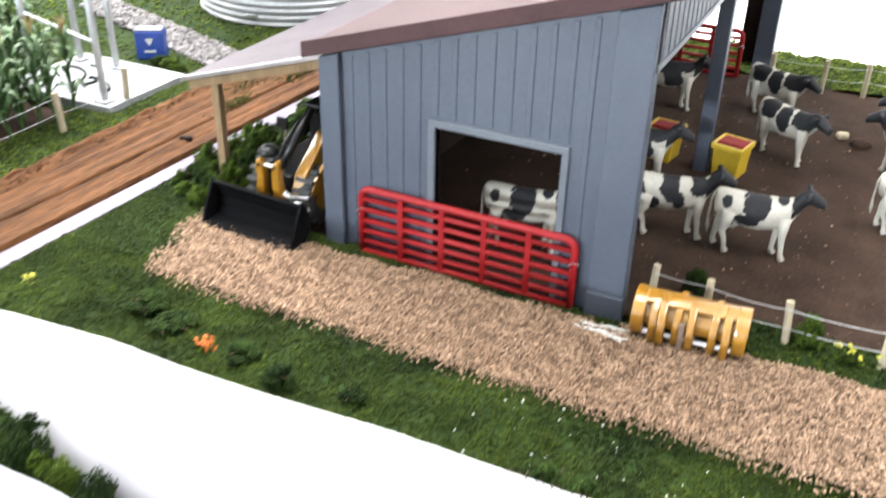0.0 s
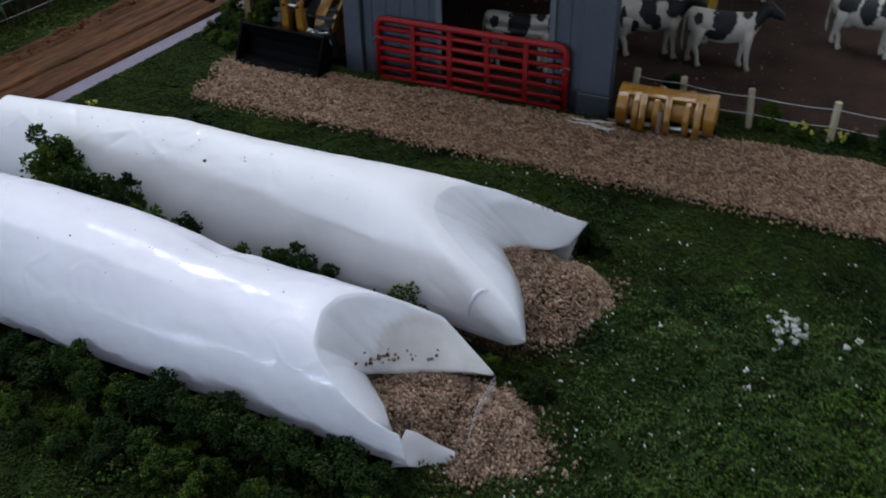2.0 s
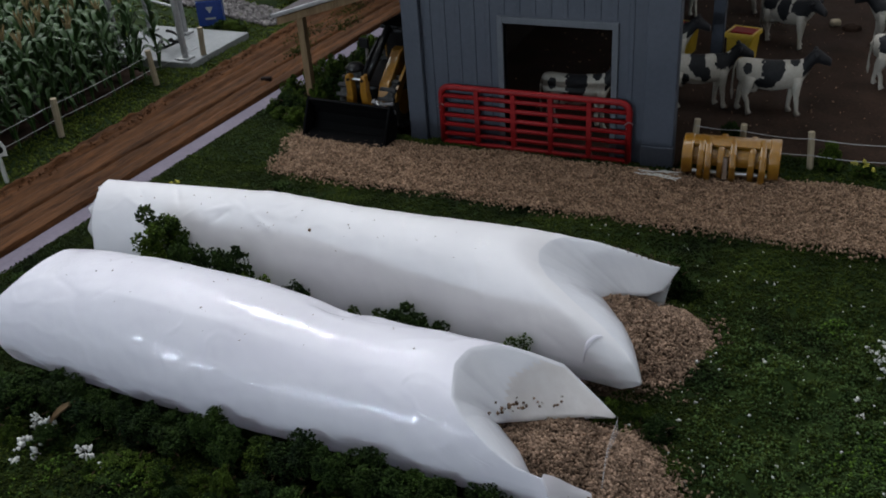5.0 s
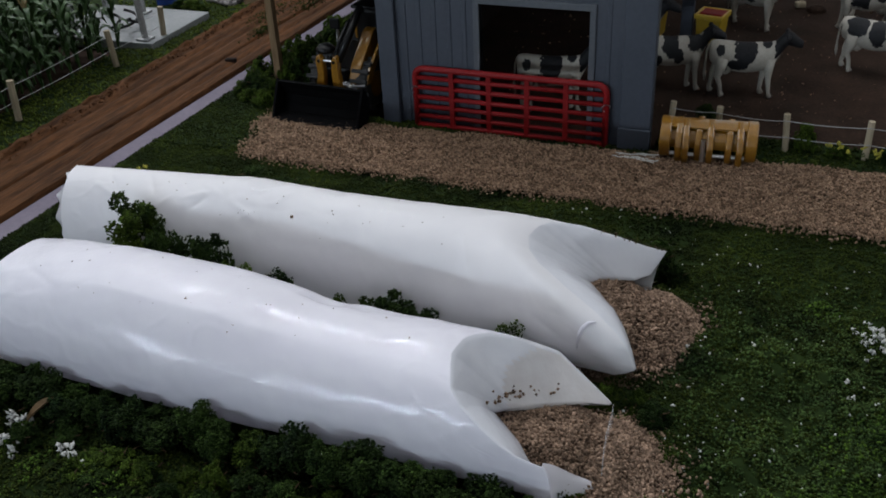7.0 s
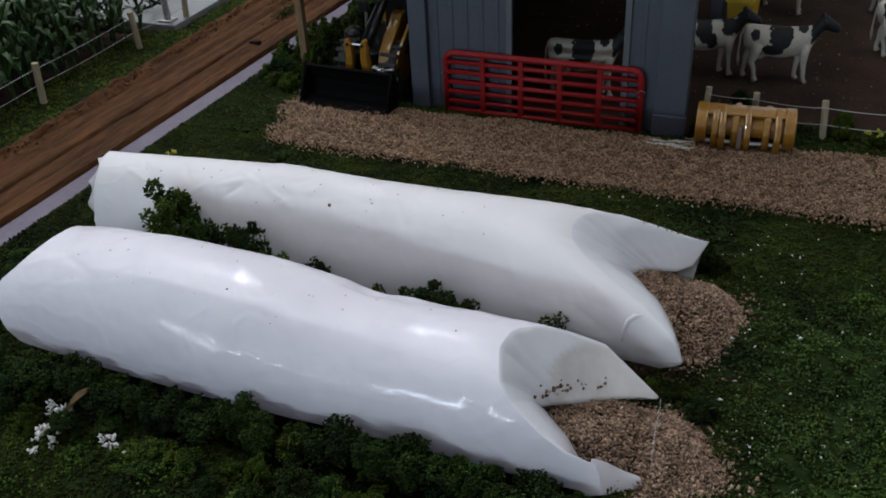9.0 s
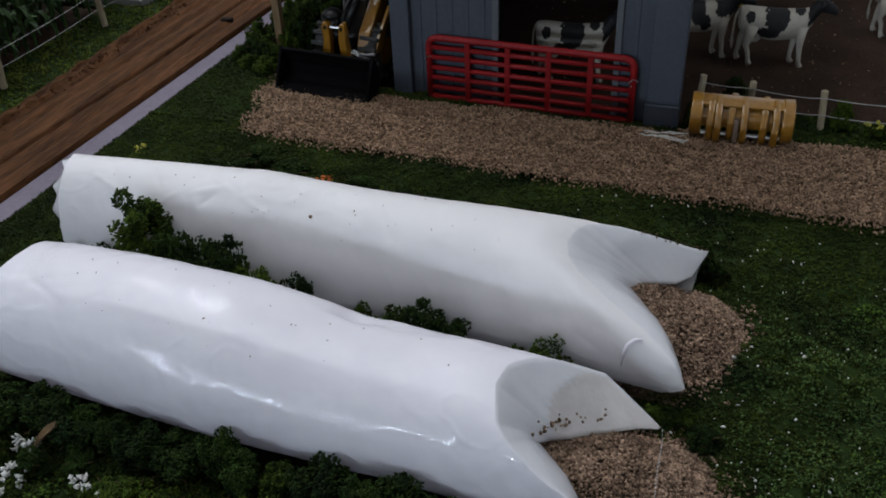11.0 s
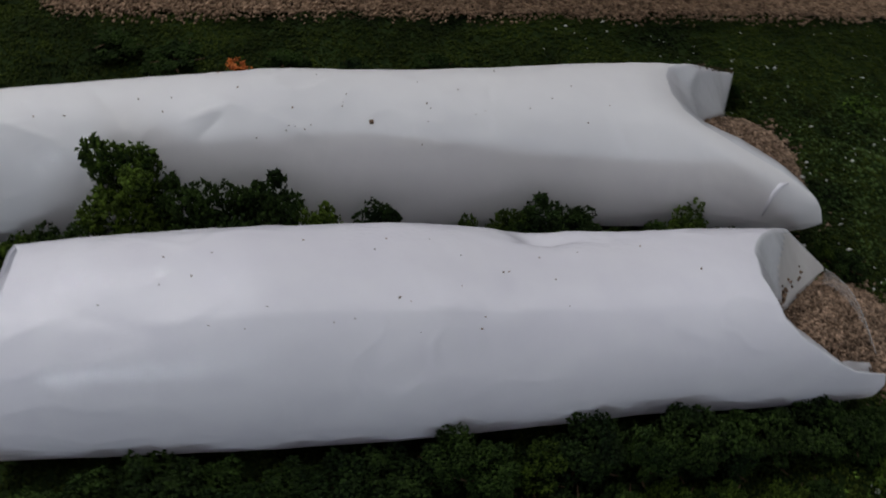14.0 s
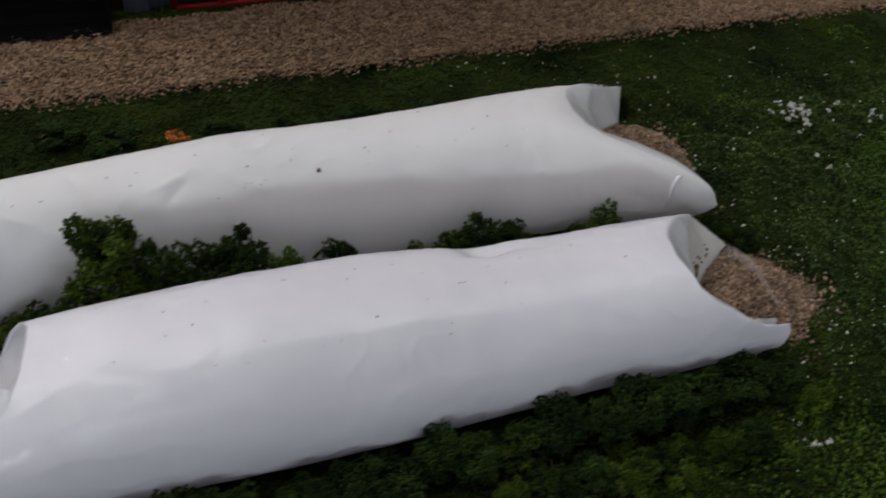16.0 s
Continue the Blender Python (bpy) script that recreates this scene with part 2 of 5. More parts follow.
def prism(outline, depth, axis="y", at=0.0, bevel=0.0, bm=None):
    """A plate: an outline in the plane across axis, from at to at + depth."""
    bm = bm or bmesh.new()
    place = {"x": lambda p, q, d: (d, p, q), "y": lambda p, q, d: (p, d, q), "z": lambda p, q, d: (p, q, d)}[axis]
    low = [bm.verts.new(place(p, q, at)) for p, q in outline]
    high = [bm.verts.new(place(p, q, at + depth)) for p, q in outline]
    k = len(outline)
    faces = [bm.faces.new(low), bm.faces.new(high)]
    faces += [bm.faces.new((low[i], low[(i + 1) % k], high[(i + 1) % k], high[i])) for i in range(k)]
    bmesh.ops.recalc_face_normals(bm, faces=faces)
    if bevel:
        bmesh.ops.bevel(bm, geom=list({e for f in faces for e in f.edges}), offset=bevel, segments=2, affect="EDGES", profile=0.5)
    return bm


def tube(points, radius, sides=8, bm=None, caps=True):
    """A round bar along points; radius is one number or one a point."""
    bm = bm or bmesh.new()
    pts = [Vector(p) for p in points]
    radii = radius if isinstance(radius, (list, tuple)) else [radius] * len(pts)
    rings, side = [], None
    for i, p in enumerate(pts):
        d = (pts[min(i + 1, len(pts) - 1)] - pts[max(i - 1, 0)]).normalized()
        if side is None:
            side = d.orthogonal().normalized()
        side = (side - d * side.dot(d)).normalized()
        up = d.cross(side)
        rings.append([bm.verts.new(p + radii[i] * (math.cos(a) * side + math.sin(a) * up)) for a in (2 * math.pi * j / sides for j in range(sides))])
    for a, b in zip(rings, rings[1:]):
        for j in range(sides):
            bm.faces.new((a[j], a[(j + 1) % sides], b[(j + 1) % sides], b[j]))
    if caps:
        bm.faces.new(rings[0][::-1])
        bm.faces.new(rings[-1])
    return bm


def lathe(profile, sides=40, bm=None, axis="z", centre=(0, 0, 0)):
    """A turned form from (radius, height) pairs round an axis."""
    bm = bm or bmesh.new()
    turn = {"z": Matrix(), "y": Matrix.Rotation(radians(90), 4, "X"), "x": Matrix.Rotation(radians(90), 4, "Y")}[axis]
    rings = []
    for r, h in profile:
        rings.append([bm.verts.new(Vector(centre) + turn @ Vector((r * math.cos(2 * math.pi * j / sides), r * math.sin(2 * math.pi * j / sides), h))) for j in range(sides)])
    for a, b in zip(rings, rings[1:]):
        for j in range(sides):
            bm.faces.new((a[j], a[(j + 1) % sides], b[(j + 1) % sides], b[j]))
    bm.faces.new(rings[0][::-1])
    bm.faces.new(rings[-1])
    return bm


def sheet(f, nu, nv, bm=None):
    """A grid surface f(u, v), u and v from 0 to 1."""
    bm = bm or bmesh.new()
    g = [[bm.verts.new(f(i / nu, j / nv)) for j in range(nv + 1)] for i in range(nu + 1)]
    for i in range(nu):
        for j in range(nv):
            bm.faces.new((g[i][j], g[i + 1][j], g[i + 1][j + 1], g[i][j + 1]))
    return bm


TETRA = (np.array([(0, 0, 1.0), (0.94, 0, -0.33), (-0.47, 0.82, -0.33), (-0.47, -0.82, -0.33)]), [(0, 1, 2), (0, 2, 3), (0, 3, 1), (1, 3, 2)])
OCTA = (np.array([(1, 0, 0), (-1, 0, 0), (0, 1, 0), (0, -1, 0), (0, 0, 1), (0, 0, -1.0)]), [(0, 2, 4), (2, 1, 4), (1, 3, 4), (3, 0, 4), (2, 0, 5), (1, 2, 5), (3, 1, 5), (0, 3, 5)])


def crumbs(points, sizes, shape, squash=1.0, seed=1, upright=False):
    """A mesh of many small pieces, each turned and sized at random."""
    rng = np.random.default_rng(seed)
    verts, faces = shape
    n, k = len(points), len(verts)
    q = rng.normal(size=(n, 4))
    if upright:
        q[:, 1:3] *= 0.25
        q[:, [0, 3]] *= 1.5
    q /= np.linalg.norm(q, axis=1)[:, None]
    w, x, y, z = q.T
    R = np.stack([1 - 2 * (y * y + z * z), 2 * (x * y - z * w), 2 * (x * z + y * w), 2 * (x * y + z * w), 1 - 2 * (x * x + z * z), 2 * (y * z - x * w),
                  2 * (x * z - y * w), 2 * (y * z + x * w), 1 - 2 * (x * x + y * y)], 1).reshape(n, 3, 3)
    stretch = rng.uniform(0.6, 1.4, (n, 1, 3)) * np.array([1, 1, squash])
    v = np.einsum("nij,nkj->nki", R, verts[None] * stretch) * np.asarray(sizes)[:, None, None] + np.asarray(points)[:, None, :]
    f = (np.array(faces)[None] + (np.arange(n) * k)[:, None, None]).reshape(-1)
    me = bpy.data.meshes.new("crumbs")
    me.vertices.add(n * k)
    me.vertices.foreach_set("co", (v * CM).reshape(-1).astype(np.float32))
    m = n * len(faces)
    me.loops.add(m * 3)
    me.loops.foreach_set("vertex_index", f.astype(np.int32))
    me.polygons.add(m)
    me.polygons.foreach_set("loop_start", np.arange(0, m * 3, 3, dtype=np.int32))
    me.update(calc_edges=True)
    return me


def stuff(name, me, mat, label, category, parent=None):
    me.materials.append(mat)
    ob = new(name, me)
    ob.parent = parent
    return tagged(ob, label, "" if parent else category, kind="stuff")


def wave(x, y, s, seed=0.0):
    return noise.noise(Vector((x * s + seed, y * s - seed, seed)))


# ---- room and table ----
part("floor", box(-190, 190, -190, 190, -80, -76), FLOOR, None, "grey carpeted floor of the exhibition room", category="floor", kind="structure")
part("wall_north", box(-190, 190, 180, 190, -76, 160), WALL, None, "plain white painted room wall", category="wall", kind="structure")
part("wall_east", box(180, 190, -180, 180, -76, 160), WALL, None, "plain white painted room wall", category="wall", kind="structure")
part("wall_west", box(-190, -180, -180, 180, -76, 160), WALL, None, "plain white painted room wall", category="wall", kind="structure")
bm = box(-190, -150, -190, -180, -76, 160)
for p0, p1, z0, z1 in ((0, 190, -76, 160), (-150, 0, -76, 8), (-150, 0, 100, 160)):
    box(p0, p1, -190, -180, z0, z1, bm=bm)
part("wall_south", bm, WALL, None, "plain white room wall with a wide window", category="wall", kind="structure")
part("ceiling", box(-190, 190, -190, 190, 160, 166), WALL, None, "white room ceiling", category="ceiling", kind="structure")
# out-of-view housings, added above the three overhead lights
for x, y, w, d in ((-110, 105, 42, 5), (-90, 15, 77, 57), (100, 10, 62, 57)):
    lamp_body = thing("ceiling_light", x, y, 160, 0, "flat white light housing added at the unseen ceiling", "ceiling light", "ceiling lights")
    part("housing", box(-w, w, -d, d, -2.5, -0.05, 0.3), TRIM, lamp_body)
table = thing("table", label="long exhibition table under a white cloth", category="table")
part("tablecloth_top", box(-110, 60, -40, 120, -2.2, -1.2, 0.3), CLOTH, table)
for lx in (-104, 54):
    for ly in (-34, 114):
        part("leg", box(lx - 3, lx + 3, ly - 3, ly + 3, -76, -2.2), STEEL, table)

# ---- ground of the model ----
part("ground", box(-24.95, 30, -22, 55, -1.2, -0.5, 0.1), DIRT, None, "brown dirt baseboard of the model farm", category="ground", kind="structure")
part("ground", box(-75, -26.1, -22, 62, -1.2, -0.3, 0.1), DIRT, None, "brown dirt baseboard across the road", category="ground", kind="structure")
part("kerb", prism([(-27.92, -22), (-26.95, -22), (-23.22, 62), (-24.0, 62)], 1.12, "z", -1.2, 0.04), KERB, None, "white foam board edge along the road", category="edge strip", kind="structure")


def road_surface(u, v):
    y = -22 + 84 * v
    x = -30.3 + (4.48 + 0.046 * (y - 24)) * u
    off = 0.045 * (y - 24) + 0.06 * math.sin(y * 0.31)
    rut = sum(-d * math.exp(-((x - c - off) / w) ** 2) for c, d, w in ((-27.45, 0.2, 0.1), (-28.6, 0.1, 0.2), (-26.6, 0.06, 0.12), (-29.3, 0.08, 0.15)))
    edge = 0.22 * math.exp(-((x + 30.0) / 0.3) ** 2) * (0.6 + wave(x * 3, y, 1.6, 2))
    return (x, y, 0.1 + rut + edge + 0.035 * wave(x, y * 0.12, 2.2) + 0.02 * wave(x, y * 0.1, 6.0, 3) + 0.03 * wave(x, y * 0.6, 1.7, 4) - (0.4 if u > 0.999 or u < 0.001 else 0))


part("road", sheet(road_surface, 90, 420), ROAD, None, "brown rutted model road with wood-like grain", smooth=True, category="road", kind="structure")


rng = np.random.default_rng(31)
p = [(-29.7 + 0.25 * wave(0, y, 0.5, 8) + rng.normal(0, 0.2), y, 0.16 + rng.uniform(0, 0.12)) for y in rng.uniform(4, 50, 1300)]
stuff("road_crumbs", crumbs(p, 0.02 + 0.06 * rng.power(0.6, len(p)), OCTA, 0.45, 32), ROAD, "crumbled brown clods along the road edge", "clods")
p = []
for cx, cy, r in ((-27.3, 33.5, 0.5), (-28.4, 36.0, 0.8), (-27.0, 38.0, 0.7), (-28.2, 41.0, 0.9)):
    p += [(cx + rng.normal(0, 0.5 * r), cy + rng.normal(0, 1.3 * r), 0.1 + rng.uniform(0, 0.12)) for k in range(260)]
stuff("road_moss", crumbs(p, rng.uniform(0.03, 0.08, len(p)), TETRA, 0.6, 33), FLOCK, "green moss growing in patches on the road", "moss")


def turf(name, x0, x1, y0, y1, lift, rough, density, seed, label, keep=lambda x, y: True, size=0.075, mat=FLOCK, slant=0.0, mounds=0.0):
    """Uneven turf with loose flock on it."""
    def hill(x, y):
        z = lift + rough * (0.7 * wave(x, y, 0.35, seed) + 0.5 * wave(x, y, 1.1, seed + 3) + 0.25 * wave(x, y, 2.6, seed))
        if mounds:
            z += mounds * max(0.0, min(1.0, (x + 2.6) / 2.5)) * max(0.0, min(1.0, (17 - y) / 4)) * (wave(x, y, 1.3, seed + 6) + 0.7 * wave(x, y, 2.6, seed + 8))
        if slant:
            z = -0.12 + (z + 0.12) * max(0.0, min(1.0, (x - x0 - slant * (y - 24)) / 2.2, (y1 - y) / 2.0 + 0.12))
        return z
    nu, nv = int((x1 - x0) * 3), int((y1 - y0) * 3)

    def bed_point(u, v):
        y = y0 + (y1 - y0) * v
        x = x0 + (x1 - x0) * u + slant * (y - 24) * (1 - u)
        return (x, y, hill(x, y))
    bed = part(name, sheet(bed_point, nu, nv), TURF, None, label, smooth=True, category="grass", kind="structure")
    rng = np.random.default_rng(seed)
    n = int((x1 - x0) * (y1 - y0) * density)
    p = np.column_stack([rng.uniform(x0 - 24 * slant, x1, n), rng.uniform(y0, y1, n)])
    p = [(x, y, hill(x, y) + rng.uniform(0, 0.07)) for x, y in p if x > x0 + slant * (y - 24) and keep(x, y)]
    stuff("grass", crumbs(p, rng.uniform(0.5, 1.3, len(p)) * size, TETRA, 1.0, seed), mat, "green foam grass flock on the turf", "grass", bed)
    return hill


def drive_edge(x):
    return 20.0 + 0.14 * wave(x, 0, 0.5, 2) + 0.12 * wave(x, 0, 1.7, 5)


def on_drive(x, y):
    left = -20.6 - 0.25 * (y - 20) + 0.4 * wave(0, y, 0.9, 7)
    back = 24.0 if -17.4 < x < -5.2 else 24.5
    return x > left and drive_edge(x) < y < back + 0.3 * wave(x, 3, 0.8, 1)


lawn = turf("lawn", -24.93, 14, -6, 20.6, 0.05, 0.42, 310, 11, "dark green foam grass lawn of the model", lambda x, y: y > 1.0 and x < 9.5, 0.047, slant=0.044, mounds=0.26)
rng = np.random.default_rng(18)
pts = [(x, y, lawn(x, y) + rng.uniform(0.0, 0.09)) for x, y in zip(rng.uniform(-3.5, 9.5, 100000), rng.uniform(1, 17, 100000))
       if rng.uniform() < max(0.0, min(1.0, (x + 3.5) / 5)) * max(0.0, min(1.0, (17 - y) / 5)) * max(0.0, 0.62 + 0.6 * wave(x, y, 0.7, 4))]
stuff("grass", crumbs(pts, rng.uniform(0.025, 0.06, len(pts)), TETRA, 1.0, 18), BRIGHT_FLOCK, "lighter green flock on the open lawn", "grass", bpy.data.objects["lawn"])
turf("verge", -24.93, -20.2, 20.4, 44, 0.0, 0.2, 240, 12, "green grass verge beside the shed", lambda x, y: not on_drive(x, y), 0.047, slant=0.044)
turf("verge", -20.6, -5.3, 23.4, 24.7, 0.0, 0.12, 220, 17, "thin green grass strip along the barn wall", lambda x, y: not on_drive(x, y), 0.05)
turf("verge", -5.4, 14, 24.4, 26.6, 0.02, 0.15, 90, 13, "green grass strip under the yard fence", lambda x, y: not on_drive(x, y))
turf("verge", -33.6, -30.1, -10, 60, -0.1, 0.14, 60, 14, "green grass verge across the road", mat=FIELD)
turf("field", -75, -33.2, 29.5, 62, -0.1, 0.2, 9, 15, "green grass round the steel bin", size=0.12, mat=FIELD)
turf("field", -16, 30, 50.2, 55, 0.1, 0.4, 60, 16, "bright green grass bank behind the yard", size=0.1, mat=FIELD)

drive = part("gravel_drive", box(-20.3, 12, 20.5, 24.6, -0.3, -0.02), GRAVEL_BED, None, "tan gravel drive in front of the barn", category="gravel drive", kind="structure")
rng = np.random.default_rng(5)
pts = np.column_stack([rng.uniform(-22.5, 12, 90000), rng.uniform(19.4, 25, 90000)])
pts = [(x, y, 0.06 + 0.12 * wave(x, y, 0.6) * 0.4 + rng.uniform(-0.03, 0.08)) for x, y in pts if on_drive(x, y) or (rng.uniform() < 0.22 and (on_drive(x, y + 0.3) or on_drive(x + 0.4, y))) or (rng.uniform() < 0.05 and on_drive(x, y + 0.8))]
stuff("gravel", crumbs(pts, rng.uniform(0.032, 0.062, len(pts)), OCTA, 0.8, 5), GRAIN, "loose tan crushed gravel grains", "gravel", drive)

# ---- shed barn ----
X0, X1, Y0, Y1 = -16.5, -5.6, 24.72, 52.0


def roof_z(x):
    return 7.0 + (x - X0) * 0.296


barn = thing("barn", label="grey open-sided toy cattle barn with a brown shed roof", category="barn")
WX0, WX1, WZ1 = -12.3, -8.05, 5.15
for xa, xb, lo in ((X0, WX0, 0), (WX0, WX1, WZ1), (WX1, X1, 0)):
    part("wall_panel", prism([(xa, lo), (xb, lo), (xb, roof_z(xb)), (xa, roof_z(xa))], 0.3, "y", Y0), GREY, barn)
x = X0 + 1.1
while x < X1 - 1.2:
    lo = WZ1 + 0.35 if WX0 - 0.3 < x < WX1 + 0.3 else 0
    part("batten", prism([(x - 0.09, lo), (x + 0.09, lo), (x + 0.09, roof_z(x) - 0.3), (x - 0.09, roof_z(x) - 0.3)], 0.045, "y", Y0 - 0.03, 0.022), GREY, barn)
    x += 0.62
for cx, w in ((X0, 0.75), (X1 - 1.15, 1.15)):
    part("corner_post", prism([(cx, 0.85 if cx > X0 else 0), (cx + w, 0.85 if cx > X0 else 0), (cx + w, roof_z(cx + w) - 0.2), (cx, roof_z(cx) - 0.2)], 0.22, "y", Y0 - 0.22, 0.03), GREY, barn)
    if cx > X0:
        part("plinth", box(cx - 0.04, cx + w + 0.04, Y0 - 0.28, Y0 - 0.003, 0, 0.84, 0.03), GREY, barn)
frame_bm = box(WX0 - 0.24, WX0, Y0 - 0.1, Y0 + 0.32, 0, WZ1 + 0.28, 0.03)
box(WX1, WX1 + 0.24, Y0 - 0.1, Y0 + 0.32, 0, WZ1 + 0.28, 0.03, bm=frame_bm)
box(WX0 - 0.02, WX1 + 0.02, Y0 - 0.09, Y0 + 0.31, WZ1, WZ1 + 0.27, 0.03, bm=frame_bm)
part("door_frame", frame_bm, TRIM, barn, "pale grey frame round the doorway")
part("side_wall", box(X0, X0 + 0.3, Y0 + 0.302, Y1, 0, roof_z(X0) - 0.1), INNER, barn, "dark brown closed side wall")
part("sill_rail", box(X0 + 0.302, X0 + 0.55, Y0 + 0.4, Y1 - 0.4, 2.6, 2.9), GREY, barn)
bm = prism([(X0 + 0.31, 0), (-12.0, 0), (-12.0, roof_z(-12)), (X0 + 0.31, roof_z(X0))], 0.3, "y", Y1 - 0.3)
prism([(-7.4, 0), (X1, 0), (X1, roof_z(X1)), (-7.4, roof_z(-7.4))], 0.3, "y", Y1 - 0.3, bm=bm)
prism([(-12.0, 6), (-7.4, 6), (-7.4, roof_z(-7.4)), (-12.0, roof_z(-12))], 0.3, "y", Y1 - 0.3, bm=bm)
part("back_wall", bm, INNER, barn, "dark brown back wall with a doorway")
part("corner_post", box(X1 - 0.9, X1 + 0.02, Y1 - 1.0, Y1 + 0.05, 0, roof_z(X1) - 0.5, 0.03), GREY, barn)
header = box(X1 - 0.28, X1, Y0 + 0.002, Y1, 8.2, roof_z(X1) - 0.02)
part("header", header, GREY, barn, "grey ribbed panel over the open side")
rib = part("rib", box(X1 - 0.002, X1 + 0.025, Y0 + 0.5, Y0 + 0.56, 8.32, roof_z(X1) - 0.1), GREY, barn)
for i in range(1, 42):
    again(rib, m=shift(0, 0.65 * i, 0))
part("post", box(X1 - 0.68, X1 - 0.12, 36.9, 37.45, 0, 8.2, 0.03), GREY, barn)
part("header_trim", box(X1 - 0.3, X1 + 0.06, Y0 + 0.004, Y1, 8.1, 8.3, 0.02), TRIM, barn, "pale grey edge strip")
roof = prism([(X0 - 0.45, roof_z(X0 - 0.45)), (X1 + 0.6, roof_z(X1 + 0.6)), (X1 + 0.6, roof_z(X1 + 0.6) + 0.3), (X0 - 0.45, roof_z(X0 - 0.45) + 0.3)], Y1 - Y0 + 0.6, "y", Y0 - 0.3)
part("roof", roof, ROOFING, barn, "brown sheet shed roof")
part("fascia", prism([(X0 - 0.5, roof_z(X0 - 0.5) - 0.1), (X1 + 0.65, roof_z(X1 + 0.65) - 0.1), (X1 + 0.65, roof_z(X1 + 0.65) + 0.45), (X0 - 0.5, roof_z(X0 - 0.5) + 0.45)], 0.15, "y", Y0 - 0.452, 0.03), ROOFING, barn)
# lean-to
LX = -23.4


def lean_z(x):
    return 4.35 + (x - LX) * 0.305


part("lean_to_roof", prism([(LX, lean_z(LX)), (X0 - 0.01, lean_z(X0)), (X0 - 0.01, lean_z(X0) + 0.18), (LX, lean_z(LX) + 0.18)], Y1 - 25.7, "y", 25.7, 0.03), LEAN_ROOF, barn, "purplish grey sheet lean-to roof")
part("edge_strip", prism([(LX - 0.02, lean_z(LX) + 0.02), (X0 - 0.02, lean_z(X0) + 0.02), (X0 - 0.02, lean_z(X0) + 0.2), (LX - 0.02, lean_z(LX) + 0.2)], 0.08, "y", 25.618, 0.02), STEEL, barn, "bright metal strip along the sheet edge")
part("lean_to_beam", prism([(LX + 0.1, lean_z(LX + 0.1) - 0.36), (X0 - 0.02, lean_z(X0) - 0.36), (X0 - 0.02, lean_z(X0) - 0.01), (LX + 0.1, lean_z(LX + 0.1) - 0.01)], 0.35, "y", 25.9), WOOD, barn, "pale wooden beam")
for py in (26.2, 38.0, 51.0):
    part("lean_to_post", box(-22.5, -22.18, py, py + 0.32, 0, lean_z(-22.5) - 0.3, 0.02), WOOD, barn, "pale wooden post")
part("lean_to_post", box(X0 - 0.35, X0 - 0.01, 37.0, 37.4, 0, lean_z(X0) - 0.3), WOOD, barn, "pale wooden post")

# ---- red gates ----


def gate(x, y, z, turn, lean, label):
    g = thing("gate", x, y, z, turn, label, "gate", "red stock gates")
    g.matrix_world = shift(x, y, z, lean, 0, turn)
    L, H, r = 7.7, 2.4, 0.35
    out = [(0, 0, 0), (0, 0, H - r)] + [(r - r * math.cos(a), 0, H - r + r * math.sin(a)) for a in (0.4, 0.8, 1.2, 1.57)]
    out += [(L - p[0], 0, p[2]) for p in reversed(out)]
    part("frame", tube(out + [(L, 0, 0), (0, 0, 0)], 0.13, 8), RED, g, smooth=True)
    for h in (0.02, 0.4, 0.8, 1.2, 1.62, 2.02):
        part("rail", tube([(0, 0, h), (L, 0, h)], 0.1, 8), RED, g, smooth=True)
    for i in range(1, 5):
        part("upright", box(L * i / 5 - 0.1, L * i / 5 + 0.1, -0.1, 0.09, 0, H - 0.03, 0.02), RED, g)
    for ex in (0, L):
        part("wire_tie", tube([(ex - 0.14, -0.12, 1.55), (ex, -0.15, 1.7), (ex + 0.16, -0.05, 1.62), (ex + 0.05, 0.1, 1.35), (ex - 0.05, -0.13, 1.42)], 0.02, 5), STEEL, g)
    return g


gate(-14.98, 24.5, 0.06, 0, 0, "red tubular stock gate leaning across the barn doorway")
gate(-14.7, 49.6, 0.05, 0, 0, "red tubular stock gate behind the barn's back doorway")
gate(7.35, 25.9, 0.05, 0, 0, "red tubular stock gate closing the yard fence")

# ---- silage bags ----


def knots(table):
    xs = np.array([k[0] for k in table])
    cols = [np.array([k[i] for k in table]) for i in range(1, len(table[0]))]
    fine = np.linspace(xs[0], xs[-1], 200)
    out = []
    for c in cols:
        v = np.interp(fine, xs, c)
        k = np.hanning(17)
        v = np.convolve(np.pad(v, 8, mode="edge"), k / k.sum(), mode="valid")
        out.append(v)
    return lambda x: [float(np.interp(x, fine, v)) for v in out]


def line(a, table):
    return float(np.interp(a, [k[0] for k in table], [k[1] for k in table]))


